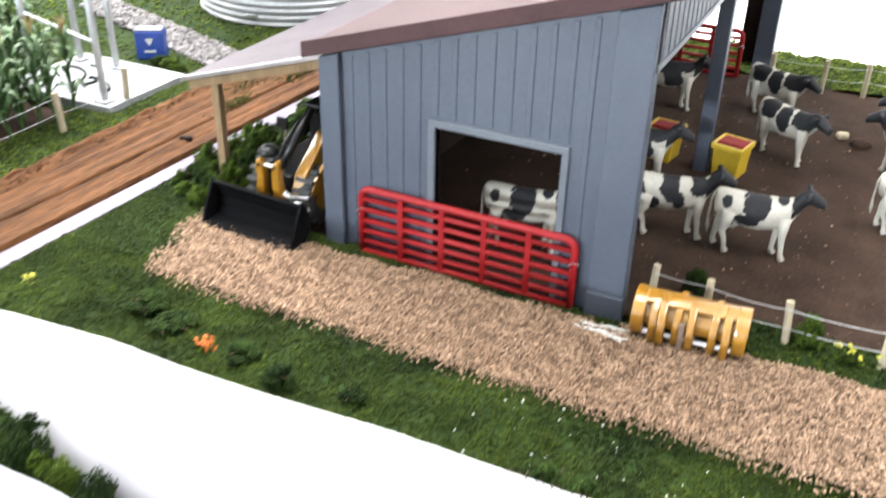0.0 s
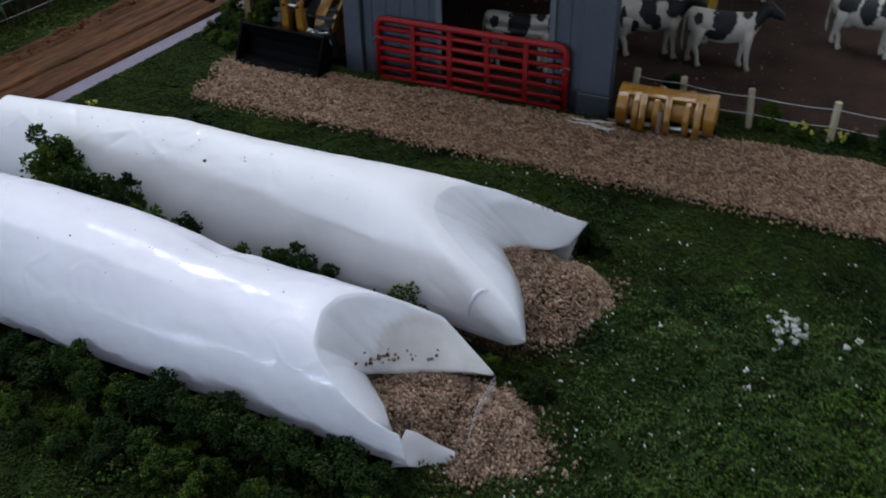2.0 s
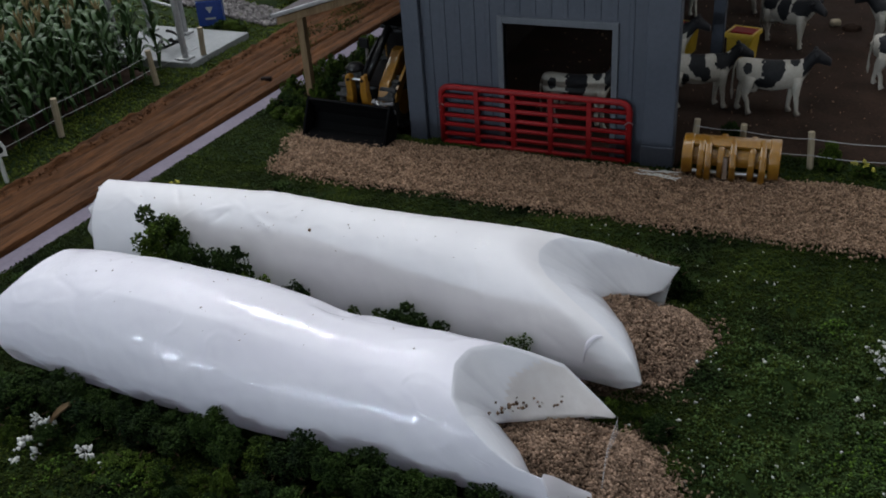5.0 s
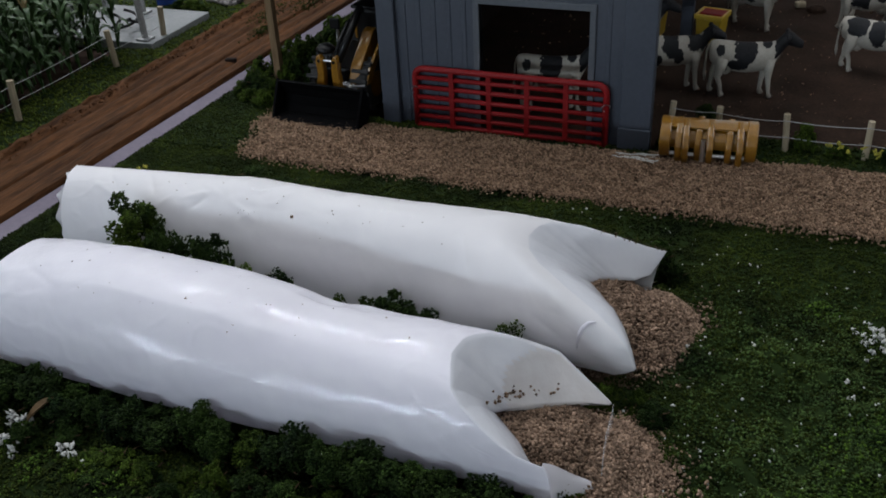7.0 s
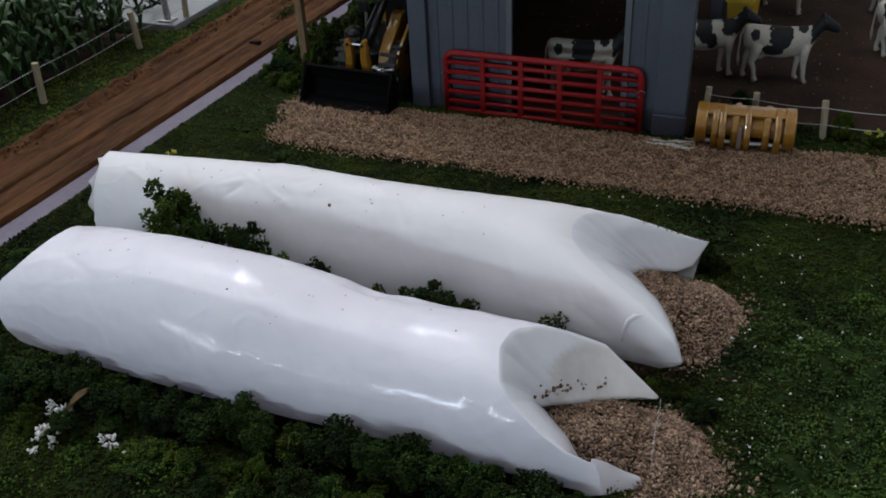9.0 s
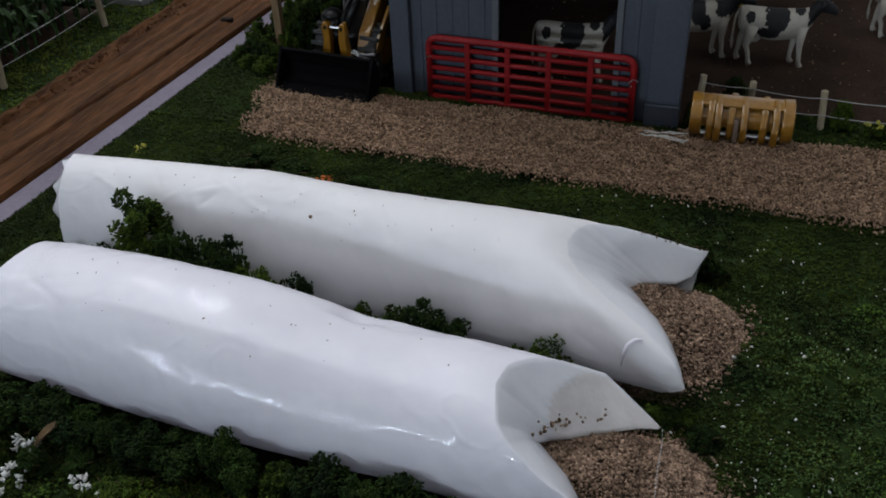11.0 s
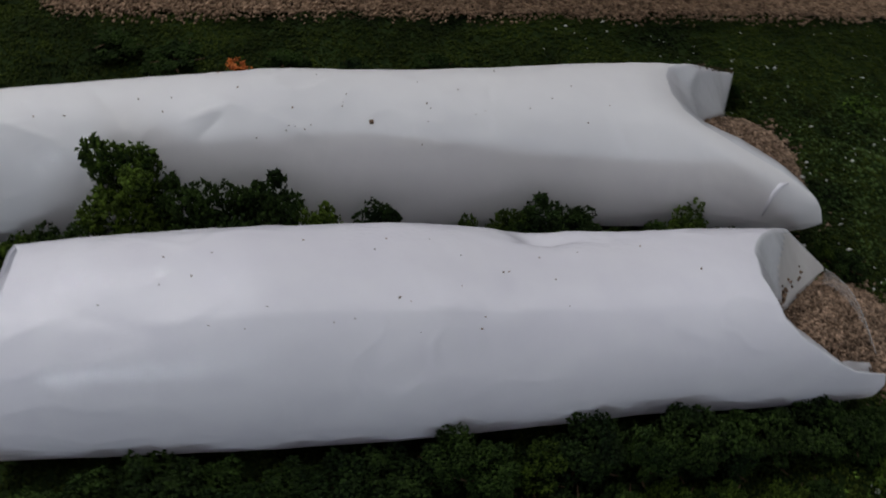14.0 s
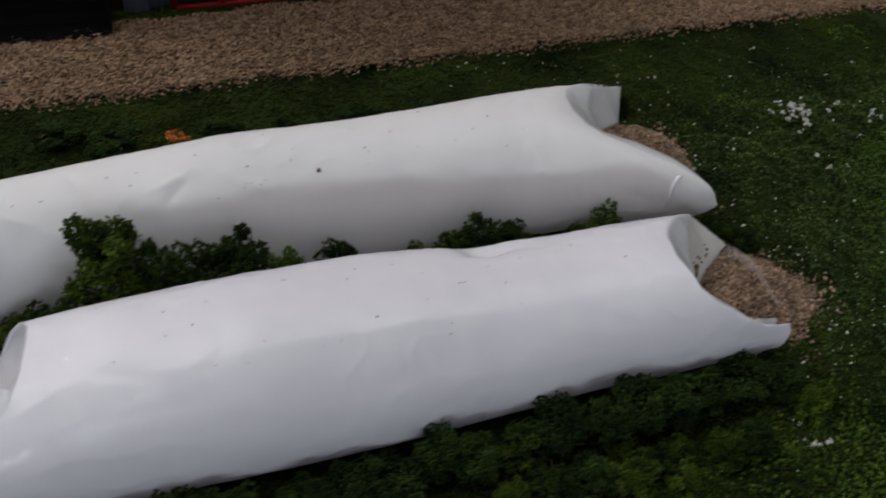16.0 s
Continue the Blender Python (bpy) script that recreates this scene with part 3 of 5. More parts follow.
def bag_section(table, dents, seed, creases=()):
    """The tube's surface: x along it, a round it in degrees (0 near side, 90 top, 180 far side)."""
    at = knots(table)

    def surface(x, a):
        yc, wn, wf, h, zc = at(x)
        s, c = math.sin(radians(a)), math.cos(radians(a))
        r = 1.0 + 0.008 * wave(x * 0.7, a * 0.02, 1.0, seed) + 0.004 * wave(x, a * 0.06, 1.7, seed + 2) + 0.003 * wave(x * 2.2, a * 0.05, 1.6, seed + 5)
        fold = abs(wave(x * 0.9, a * 0.045, 1.0, seed + 9))
        r += 0.011 * max(0.0, 1 - 7 * fold) * max(0.0, 0.3 + wave(x * 0.3, a * 0.012, 1.0, seed + 1))
        r += 0.0022 * wave(x * 3.1, a * 0.11, 1.0, seed + 4)
        for dx, da, sx, sa, d in dents:
            r -= d * math.exp(-((x - dx) / sx) ** 2 - ((a - da) / sa) ** 2)
        for x0, a0, x1, a1, d, w in creases:
            u, v, q = x1 - x0, (a1 - a0) * 0.035, (a - a0) * 0.035
            t = ((x - x0) * u + q * v) / (u * u + v * v)
            if -0.3 < t < 1.3:
                off = abs((x - x0) * v - q * u) / math.hypot(u, v)
                r += d * math.exp(-off / w) * max(0.0, 1 - (2 * t - 1) ** 2)
        y = yc - (wn if c > 0 else wf) * r * math.copysign(abs(c) ** (0.9 if s > 0 else 0.5), c)
        return Vector((x, y, max(zc + ((h - zc) * r * s if s > 0 else zc * s), 0.03)))
    return surface


def silage_bag(label, table, dents, creases, left, right, rim, pocket, clear, drawn, draw, tan_facet, mat, seed):
    """A film tube, cut open along the edge right(angle); from that edge the film turns in to the feed line.
    rim: angle and point of the straight far rim; pocket: angle, point of the feed line, bulge of the inturned film;
    clear: the film is clear beyond this x and y, below this z; drawn, draw: from which angle and how far the edge is
    drawn in; tan_facet: the inturned film is tan on the low side of its crease."""
    bag = thing("silage_bag", label=label, category="silage bag", group="silage bags on the lawn")
    surf, knots_at = bag_section(table, dents, seed, creases), knots(table)
    A0, A1, turn = -62.0, 242.0, min(k[1] for k in right) - 1.0

    def rolled(x, a):
        """The surface, drawn in a little towards the cut edge."""
        p = surf(x, a)
        t = max(0.0, 1 - (line(a, right) - x) / 1.0)
        if a > 0 and t > 0:
            yc, wn, wf, h, zc = knots_at(x)
            p += (Vector((x, yc, zc)) - p) * draw * t ** 2.2 * max(0.0, min(1.0, (a - drawn) / 25.0)) * max(0.0, min(1.0, (128 - a) / 30.0))
        t = max(0.0, min(1.0, 1 - (line(a, right) - x) / 2.6))
        if t > 0 and rim[0][0] < a < rim[-1][0]:
            goal = Vector([line(a, [(k[0], k[i]) for k in rim]) for i in (1, 2, 3)])
            p += (goal - surf(line(a, right), a)) * t * t * (3 - 2 * t) * min(1.0, (a - rim[0][0]) / 10, (rim[-1][0] - a) / 10)
        return p

    def skin(u, v):
        a = A0 + (A1 - A0) * v
        start, stop = line(a, left), line(a, right)
        return rolled(start + (turn - start) * u / 0.7 if u < 0.7 else turn + (stop - turn) * (u - 0.7) / 0.3, a)

    def inner(u, v):
        a = A0 + (A1 - A0) * u
        edge = rolled(line(a, right), a)
        base = Vector([line(a, [(k[0], k[i]) for k in pocket]) for i in (1, 2, 3)])
        ease = 0.3 * max(0.0, min(1.0, (a - 22) / 28)) * max(0.0, min(1.0, (128 - a) / 20))
        out = edge - rolled(line(a, right) - 0.2, a)
        bend = out.normalized() * (base - edge).length * 0.5
        go = (base - edge).lerp(bend, ease)
        p = edge * (2 * v ** 3 - 3 * v * v + 1) + go * (v ** 3 - 2 * v * v + v) + base * (3 * v * v - 2 * v ** 3) + (base - edge) * (v ** 3 - v * v)
        bulge = line(a, [(k[0], k[4]) for k in pocket]) * (1 + 0.25 * wave(p.x * 2, p.y * 1.5, 1, seed))
        p.z += bulge * 4 * v * (1 - v)
        p.x += 0.35 * bulge * 4 * v * (1 - v)
        ridge = 0.09 * math.exp(-abs(a - 142 + 76 * v) / 9.0) * min(1.0, 6 * v, 3 * (1 - v))
        return p + Vector((0.2, -1.0, 0.5)) * ridge
    bm = sheet(skin, 340, 152)
    first, last = [int(math.ceil((pocket[k][0] - A0) / 2.0)) / 152.0 for k in (0, -1)]
    count = int(round((last - first) * 152))
    outside = len(bm.faces)
    sheet(lambda u, v: inner(first + (last - first) * u, v), count, 14, bm)
    bm.faces.ensure_lookup_table()
    for k, f in enumerate(bm.faces[outside:]):
        a, v = A0 + (A1 - A0) * (first + (last - first) * (k // 14 + 0.5) / count), (k % 14 + 0.5) / 14
        f.material_index = 3 if tan_facet and 142 - 76 * v < a and v > 0.04 else 1
    for f in bm.faces[:outside]:
        c = f.calc_center_median()
        if c.x > clear[0] and c.y > clear[1] and c.z < clear[2]:
            f.material_index = 2
    bmesh.ops.remove_doubles(bm, verts=bm.verts, dist=0.004)
    bmesh.ops.recalc_face_normals(bm, faces=bm.faces)
    ob = part("film_tube", bm, mat, bag, smooth=True)
    ob.data.materials.append(FILM)
    ob.data.materials.append(CLEAR)
    ob.data.materials.append(TAN_FILM)
    solid = ob.modifiers.new("thickness", "SOLIDIFY")
    solid.thickness, solid.offset = 0.0003, 0.0

    def tuck(u, v):
        far, near = 108 + 130 * u, 100 - 72 * u
        p = surf(line(far, left) + 0.05, far).lerp(surf(line(near, left) + 0.12, near), v)
        p.x += (0.35 + 0.25 * u) * math.sin(math.pi * v) + 0.05 * wave(u * 3, v * 4, 1, seed)
        p.z += 0.18 * math.exp(-((v - 0.55 + 0.3 * u) / 0.1) ** 2) * u
        return p
    part("mouth_rim", tube([surf(line(a, left) + 0.02, a) for a in range(14, 128, 3)], 0.022, 8), mat, bag, smooth=True)
    part("tucked_film", sheet(tuck, 40, 30), mat, bag, "white film tucked into the closed end", smooth=True)
    return bag, surf, inner


bag1, skin1, _ = silage_bag(
    "white plastic silage bag lying opened beside the gravel drive",
    [(-22.3, 12.37, 1.15, 0.82, 3.0, 1.25), (-21.5, 12.39, 1.2, 0.88, 3.05, 1.25), (-18.5, 12.56, 1.46, 1.2, 3.14, 0.85), (-15.5, 12.65, 1.57, 1.32, 3.3, 0.8), (-12.5, 12.7, 1.65, 1.4, 3.17, 0.8), (-9.5, 12.8, 1.8, 1.62, 3.12, 0.85),
     (-6.8, 12.9, 2.25, 1.85, 3.05, 1.2), (-5.3, 12.9, 2.5, 2.2, 3.0, 1.15), (-3.4, 12.8, 2.55, 2.45, 2.9, 1.1)],
    [(-14.5, 62, 1.6, 16, 0.02), (-17.6, 80, 0.8, 20, 0.025), (-8.6, 40, 0.6, 22, 0.03)],
    [(-20.6, 70, -19.2, 48, 0.0266, 0.1), (-18.9, 95, -18.2, 60, -0.0266, 0.12), (-17.4, 60, -16.2, 72, 0.0228, 0.1), (-17, 50, -16.4, 66, -0.0228, 0.1), (-15.8, 66, -14.6, 48, 0.019, 0.12), (-11.8, 80, -11.2, 50, -0.0152, 0.14), (-8.6, 70, -8, 30, 0.0228, 0.16), (-6.4, 20, -5.2, 4, -0.01, 0.16), (-13.4, 96, -12.2, 84, 0.019, 0.12), (-20.2, 88, -19.6, 62, -0.018, 0.1), (-19.8, 52, -18.6, 40, 0.016, 0.1), (-16.9, 84, -15.9, 66, 0.016, 0.09), (-18.2, 46, -17.6, 64, 0.014, 0.08)],
    [(-62, -21.2), (-20, -21.7), (10, -21.55), (60, -21.5), (90, -21.6), (130, -21.9), (170, -22.2), (242, -21.6)],
    [(-62, -4.3), (-30, -3.95), (-10, -3.52), (-4, -3.5), (8, -3.66), (15, -3.82), (22, -4.13), (32, -4.66), (45, -5.52), (60, -6.4), (70, -6.74), (83, -6.9), (100, -6.78), (110, -6.56), (120, -6.27), (135, -5.6), (150, -4.85), (165, -4.15), (177, -3.63), (200, -3.7), (242, -3.9)],
    [(98, -6.82, 13.2, 3.03), (110, -6.56, 13.66, 2.9), (120, -6.2, 13.9, 2.72), (135, -5.5, 14.3, 2.36), (150, -4.75, 14.75, 1.93), (165, -4.1, 15.15, 1.52), (176, -3.58, 15.42, 1.3), (184, -3.7, 15.22, 1.12), (200, -3.78, 14.95, 0.75), (225, -3.85, 14.5, 0.3)],
    [(-6, -3.5, 10.35, 0.9, 0), (8, -3.75, 10.9, 1.0, 0.1), (22, -4.0, 11.5, 1.1, 0.16), (32, -4.4, 12.2, 1.15, 0.2), (45, -5.0, 13.0, 1.15, 0.2), (60, -5.3, 13.45, 1.12, 0.1), (90, -5.0, 13.75, 1.1, 0.0), (120, -4.6, 13.95, 1.05, 0.0), (150, -4.25, 14.2, 0.95, 0.0), (178, -3.9, 14.75, 0.85, 0)],
    (-4.6, 14.0, 1.15), 12, 0.1, False, DULL_BAG, 3.0)
bag2, skin2, inner2 = silage_bag(
    "white glossy plastic silage bag lying opened beside a hedge",
    [(-22.0, 8.1, 1.8, 1.6, 2.7, 1.1), (-21.0, 8.04, 1.82, 1.7, 2.8, 1.1), (-18.5, 7.8, 1.78, 1.76, 3.3, 1.3), (-16.0, 7.66, 1.81, 1.81, 3.5, 1.4), (-13.5, 7.75, 1.97, 1.9, 3.28, 1.3), (-11.0, 7.73, 1.88, 1.84, 2.93, 1.2), (-9.0, 7.68, 1.76, 1.74, 2.84, 1.15),
     (-6.8, 7.6, 1.78, 1.78, 2.98, 1.15), (-5.2, 7.6, 1.78, 1.75, 2.95, 1.15), (-3.4, 7.6, 1.75, 1.65, 2.9, 1.15)],
    [(-10.9, 124, 0.5, 16, 0.14), (-10.2, 116, 1.2, 12, 0.04), (-18.3, 62, 0.8, 16, 0.03), (-17.2, 78, 0.7, 14, 0.025), (-19.2, 85, 0.5, 18, 0.03), (-12.6, 40, 1.8, 14, 0.015)],
    [(-20.4, 52, -18.9, 70, 0.012, 0.1), (-18.9, 70, -17.6, 56, -0.016, 0.12), (-17.9, 78, -17.0, 92, 0.012, 0.1), (-17.2, 52, -16.4, 70, -0.01, 0.12), (-11.6, 106, -10.8, 124, -0.03, 0.1), (-10.9, 124, -9.6, 108, -0.02, 0.14), (-20.6, 60, -7.6, 66, 0.026, 0.4), (-13.0, 28, -10.5, 24, 0.006, 0.1), (-9.4, 60, -8.2, 40, 0.008, 0.15), (-14.9, 36, -13.6, 26, -0.008, 0.1)],
    [(-62, -20.3), (-30, -20.45), (2, -20.72), (21, -20.9), (34, -20.97), (44, -20.7), (53, -20.42), (62, -20.17), (79, -19.92), (96, -19.78), (112, -19.75), (140, -20.0), (172, -20.41), (195, -20.75), (213, -21.1), (242, -21.0)],
    [(-62, -4.6), (-30, -4.47), (-8, -4.47), (2, -4.5), (11, -4.62), (13, -5.2), (20, -5.62), (26, -5.92), (31, -6.16), (40, -6.56), (52, -6.9), (80, -7.14), (95, -7.05), (108, -6.78), (120, -6.27), (150, -5.25), (165, -4.8), (180, -4.35), (200, -3.9), (207, -3.84), (214, -4.5), (242, -5.0)],
    [(100, -6.95, 7.98, 2.92), (110, -6.6, 8.35, 2.82), (120, -6.2, 8.62, 2.62), (135, -5.7, 8.95, 2.26), (150, -5.2, 9.32, 1.84), (165, -4.75, 9.28, 1.46), (180, -4.36, 9.24, 1.13), (205, -3.82, 9.17, 0.68), (216, -4.5, 9.05, 0.5)],
    [(12, -5.05, 6.35, 0.96, 0.0), (20, -5.48, 6.85, 1.08, 0.06), (26, -5.82, 7.08, 1.2, 0.1), (38, -6.2, 7.35, 1.32, 0.1), (60, -6.0, 7.55, 1.26, 0.0), (90, -5.6, 7.8, 1.18, -0.04), (120, -5.1, 8.2, 1.08, -0.04), (150, -4.6, 8.55, 0.98, 0.0), (180, -4.25, 8.85, 0.86, 0), (202, -3.88, 9.12, 0.68, 0)],
    (-4.4, 8.6, 0.66), 48, 0.03, True, BAG, 8.0)
part("film_flap", sheet(lambda u, v: (-21.42 + (1.2 - 0.45 * v) * u - 0.25 * v + 0.06 * wave(v * 5, u * 2, 1, 3), 9.0 - 1.3 * v - 0.3 * u + 0.07 * math.sin(11 * u), 1.25 - 0.85 * v + 0.05 * math.sin(6 * u + 5 * v) * (0.4 + v) + 0.1 * wave(u * 7, v * 5, 1, 5)), 26, 22), FILM, bag2, "crumpled clear film flap", smooth=True)
part("film_flap", sheet(lambda u, v: (-4.85 + 1.25 * u - 0.08 * v, 6.62 + 0.3 * u - 0.62 * v * (1 - 0.75 * u), (0.78 - 0.62 * u ** 1.3) * (1 - 0.8 * v) + 0.05 + 0.06 * math.sin(3.1 * v) + 0.02 * math.sin(9 * u)), 20, 10), BAG, bag2, "white film flap lying on the feed", smooth=True)


def end_film(u, v):
    top = Vector((-3.8, 9.17, 0.68)).lerp(Vector((-3.62, 7.0, 0.42)), u)
    return (top.x + 0.1 * v + 0.02 * math.sin(7 * u), top.y - 0.15 * v * (1 - u), top.z * (1 - v) + 0.06 * v + 0.33 * math.sin(math.pi * u) * (1 - v))


hanging = part("end_film", sheet(end_film, 24, 8), CLEAR, bag2, "clear film hanging across the feed", smooth=True)
part("film_edge", tube([end_film(i / 24, 0) for i in range(25)], 0.008, 6), CLEAR, hanging, smooth=True)


def ruffle(u, v):
    a = -15 + 205 * u
    p = skin1(line(a, ((-20, -21.7), (10, -21.55), (60, -21.5), (90, -21.6), (130, -21.9), (190, -22.1))) + 0.02, a)
    p = p.lerp(Vector((p.x, 12.4, 1.3)), 0.3 * v + 0.1 * v * math.sin(17 * u))
    return p + Vector((-0.5 * v + 0.12 * v * math.sin(23 * u + 2 * v), 0.06 * v * math.sin(31 * u), 0.05 * v * math.sin(13 * u)))


part("ruffled_end", sheet(ruffle, 90, 8), FILM, bag1, "crumpled milky film end", smooth=True)
part("film_fold", tube([skin1(x, a) + Vector((0.0, -0.01, 0.0)) for x, a in ((-5.0, 2), (-4.98, 12), (-4.9, 20), (-4.76, 25), (-4.58, 27))], [0.02, 0.05, 0.06, 0.05, 0.02], 8), BAG, bag1, "bright folded crease of film", smooth=True)


def bag_debris(surf, spots, seed, label):
    p = []
    for x, a in spots:
        q = surf(x, a)
        p.append((q.x, q.y, q.z + 0.02))
    rng = np.random.default_rng(seed)
    stuff("debris", crumbs(p, rng.uniform(0.012, 0.03, len(p)), OCTA, 0.6, seed), FEED, label, "debris")


drng = random.Random(61)
bag_debris(skin1, [(drng.uniform(-20, -8), drng.triangular(35, 115, 75)) for i in range(34)], 62, "dark crumbs lying on the silage bag")
bag_debris(skin2, [(drng.uniform(-19, -8), drng.triangular(35, 115, 85)) for i in range(30)], 63, "dark crumbs lying on the silage bag")
p = [inner2(drng.triangular(0.36, 0.7, 0.5), 0.84 - abs(drng.gauss(0, 0.09))) + Vector((0.02, 0, 0.03)) for i in range(34)]
stuff("debris", crumbs(p, np.random.default_rng(64).uniform(0.03, 0.06, 34), OCTA, 0.8, 64), FEED, "brown feed grains stuck on the film", "debris")
p = [Vector((-5.6, 14.3, 2.38)).lerp(Vector((-3.6, 15.4, 1.32)), drng.uniform(0, 1) ** 0.8) + Vector((drng.gauss(0, 0.03), drng.gauss(0, 0.05), 0.02)) for i in range(46)]
stuff("debris", crumbs(p, np.random.default_rng(65).uniform(0.015, 0.04, 46), OCTA, 0.7, 65), GRAVEL_BED, "dark grit along the cut film edge", "debris")
crumb = thing("crumb", *skin1(-13.6, 59), 0, "single brown crumb stuck on the silage bag", "crumb")
part("grain", box(-0.045, 0.04, -0.035, 0.035, -0.03, 0.06, 0.015), FEED, crumb)


def feed_heap(cx, cy, rx, ry, h, edge, spill, seed, n, label):
    """Feed lying in the open end, h high and falling to the cut edge, then spilled in a low fan: (x, y, reach in x, reach in y, height)."""
    heap = thing("feed_heap", label=label, category="feed heap", group="spilled feed heaps")
    sx, sy, su, sv, sh = spill

    def z(x, y):
        d = math.hypot((x - cx) / rx, (y - cy) / ry)
        inside = h * (1 - 0.34 * max(0.0, x - cx) / (edge - cx)) * max(0.0, 1 - d ** 4) * max(0.0, min(1.0, (edge + 0.35 - x) / 0.75))
        e = math.hypot((x - sx) / su, (y - sy) / sv)
        fan = sh * max(0.0, 1 - e ** 1.7)
        return max(-0.03, max(inside, fan) + 0.05 * wave(x, y, 1.5, seed) + 0.03 * wave(x, y, 3.4, seed))
    x0, x1, y0, y1 = cx - rx, sx + su, min(cy - ry, sy - sv), max(cy + ry, sy + sv)
    # feed core, coloured darker to paint shade into the gaps between grains
    part("mound", sheet(lambda u, v: (x0 + (x1 - x0) * u, y0 + (y1 - y0) * v, z(x0 + (x1 - x0) * u, y0 + (y1 - y0) * v) - 0.05), 56, 56), GRAVEL_BED, heap, smooth=True)
    rng = np.random.default_rng(seed)
    p = []
    while len(p) < n:
        x, y = rng.uniform(x0, x1 + 0.9), rng.uniform(y0 - 0.7, y1 + 0.7)
        e = math.hypot((x - sx) / su, (y - sy) / sv) * (1 + 0.1 * wave(x, y, 0.9, seed))
        if z(x, y) > 0.06 or rng.uniform() < 0.8 * math.exp(-((e - 0.9) / 0.16) ** 2) + (0.035 if x > edge and e < 1.5 else 0):
            p.append((x, y, max(0.08, z(x, y)) + rng.uniform(-0.03, 0.05)))
    stuff("feed", crumbs(p, rng.uniform(0.034, 0.07, len(p)), OCTA, 0.7, seed), FEED, "loose brown grain feed", "feed", heap)


feed_heap(-5.1, 13.0, 2.0, 2.3, 1.15, -3.55, (-3.6, 13.3, 1.35, 1.85, 0.85), 21, 11000, "brown grain feed spilling from the opened silage bag")
feed_heap(-5.2, 7.8, 1.9, 1.62, 1.08, -3.8, (-3.75, 7.95, 1.6, 1.5, 0.62), 22, 11000, "brown grain feed spilling from the glossy silage bag")

# ---- bushes ----


def foliage(seed, clumps, leaves, size):
    """Foam foliage: flakes on the skins of small clumps, given as (x, y, z, radius)."""
    rng = np.random.default_rng(seed)
    p, s = [], []
    for x, y, z, rad in clumps:
        d = rng.normal(size=(leaves, 3))
        d /= np.linalg.norm(d, axis=1)[:, None]
        q = np.array([x, y, z]) + d * rad * rng.uniform(0.6, 1.08, (leaves, 1))
        q[:, 2] = np.maximum(q[:, 2], 0.02)
        p.append(q)
        s.append(rng.uniform(0.6, 1.4, leaves) * size)
    return crumbs(np.concatenate(p), np.concatenate(s), TETRA, 0.8, seed)


def bush_mesh(seed):
    """A lumpy dome about 2 wide and 1.5 high."""
    rng = random.Random(seed)
    clumps = []
    for i in range(30):
        a, e = rng.uniform(0, 2 * math.pi), rng.uniform(0.0, 1.5)
        r = rng.uniform(0.55, 0.85)
        clumps.append((r * math.cos(a) * math.cos(e), r * math.sin(a) * math.cos(e), 0.15 + 1.15 * r * math.sin(e) * rng.uniform(0.8, 1.25), rng.uniform(0.13, 0.27)))
    clumps += [(0, 0, 0.45, 0.5), (0.2, 0.2, 0.3, 0.45), (-0.25, -0.1, 0.3, 0.45)]
    return foliage(seed, clumps, 75, 0.058)


def tall_bush_mesh(seed, radius, height, n):
    """A lumpy upright shrub, broadest above its middle."""
    rng = random.Random(seed)
    clumps = [(0.1 * math.sin(3 * k), 0.1 * math.cos(2 * k), height * (0.12 + 0.15 * k), radius * 0.55) for k in range(5)]
    for i in range(n):
        t = rng.uniform(0.05, 0.95)
        a, r = rng.uniform(0, 2 * math.pi), radius * (0.35 + 0.65 * math.sin(math.pi * min(1, 0.12 + 0.72 * t))) * rng.uniform(0.55, 0.95)
        clumps.append((r * math.cos(a), r * math.sin(a), height * t, rng.uniform(0.16, 0.3)))
    return foliage(seed, clumps, 80, 0.055)


BUSHES = [bush_mesh(100 + i) for i in range(6)]
TALL_BUSH = tall_bush_mesh(120, 0.8, 3.3, 60)
SHRUBS = [tall_bush_mesh(130 + i, 0.62, 2.0, 34) for i in range(3)]
for i, me in enumerate(BUSHES + [TALL_BUSH] + SHRUBS):
    me.materials.append(DULL_LEAF if i in (0, 3, 8, 9) else LEAF)
brng = random.Random(8)


def planted(crown_mesh, x, y, z, turn, w, h, label, group):
    b = thing("bush", x, y, z, turn, label, "bush", group)
    b.scale = (w, w, h)
    for name, me in (("crown", crown_mesh), ("stem", STEM)):
        ob = new(name, me)
        ob.parent = b
    return b


bm = tube([(0, 0, -0.05), (0.05, 0.02, 0.4), (0.02, 0.08, 0.9)], [0.09, 0.07, 0.03], 6)
for i in range(5):
    a = 1.3 * i
    tube([(0.03, 0.02, 0.15 + 0.1 * i), (0.35 * math.cos(a), 0.35 * math.sin(a), 0.4 + 0.1 * i), (0.75 * math.cos(a + 0.3), 0.75 * math.sin(a + 0.3), 0.6 + 0.1 * i)], [0.05, 0.035, 0.015], 5, bm)
STEM = finish(bm, True)
STEM.name = "stem"
STEM.materials.append(TWIG)


def bush(x, y, w, h, label, group, z=0.0, kinds=BUSHES):
    return planted(brng.choice(kinds), x, y, z, brng.uniform(0, 360), w, h, label, group)


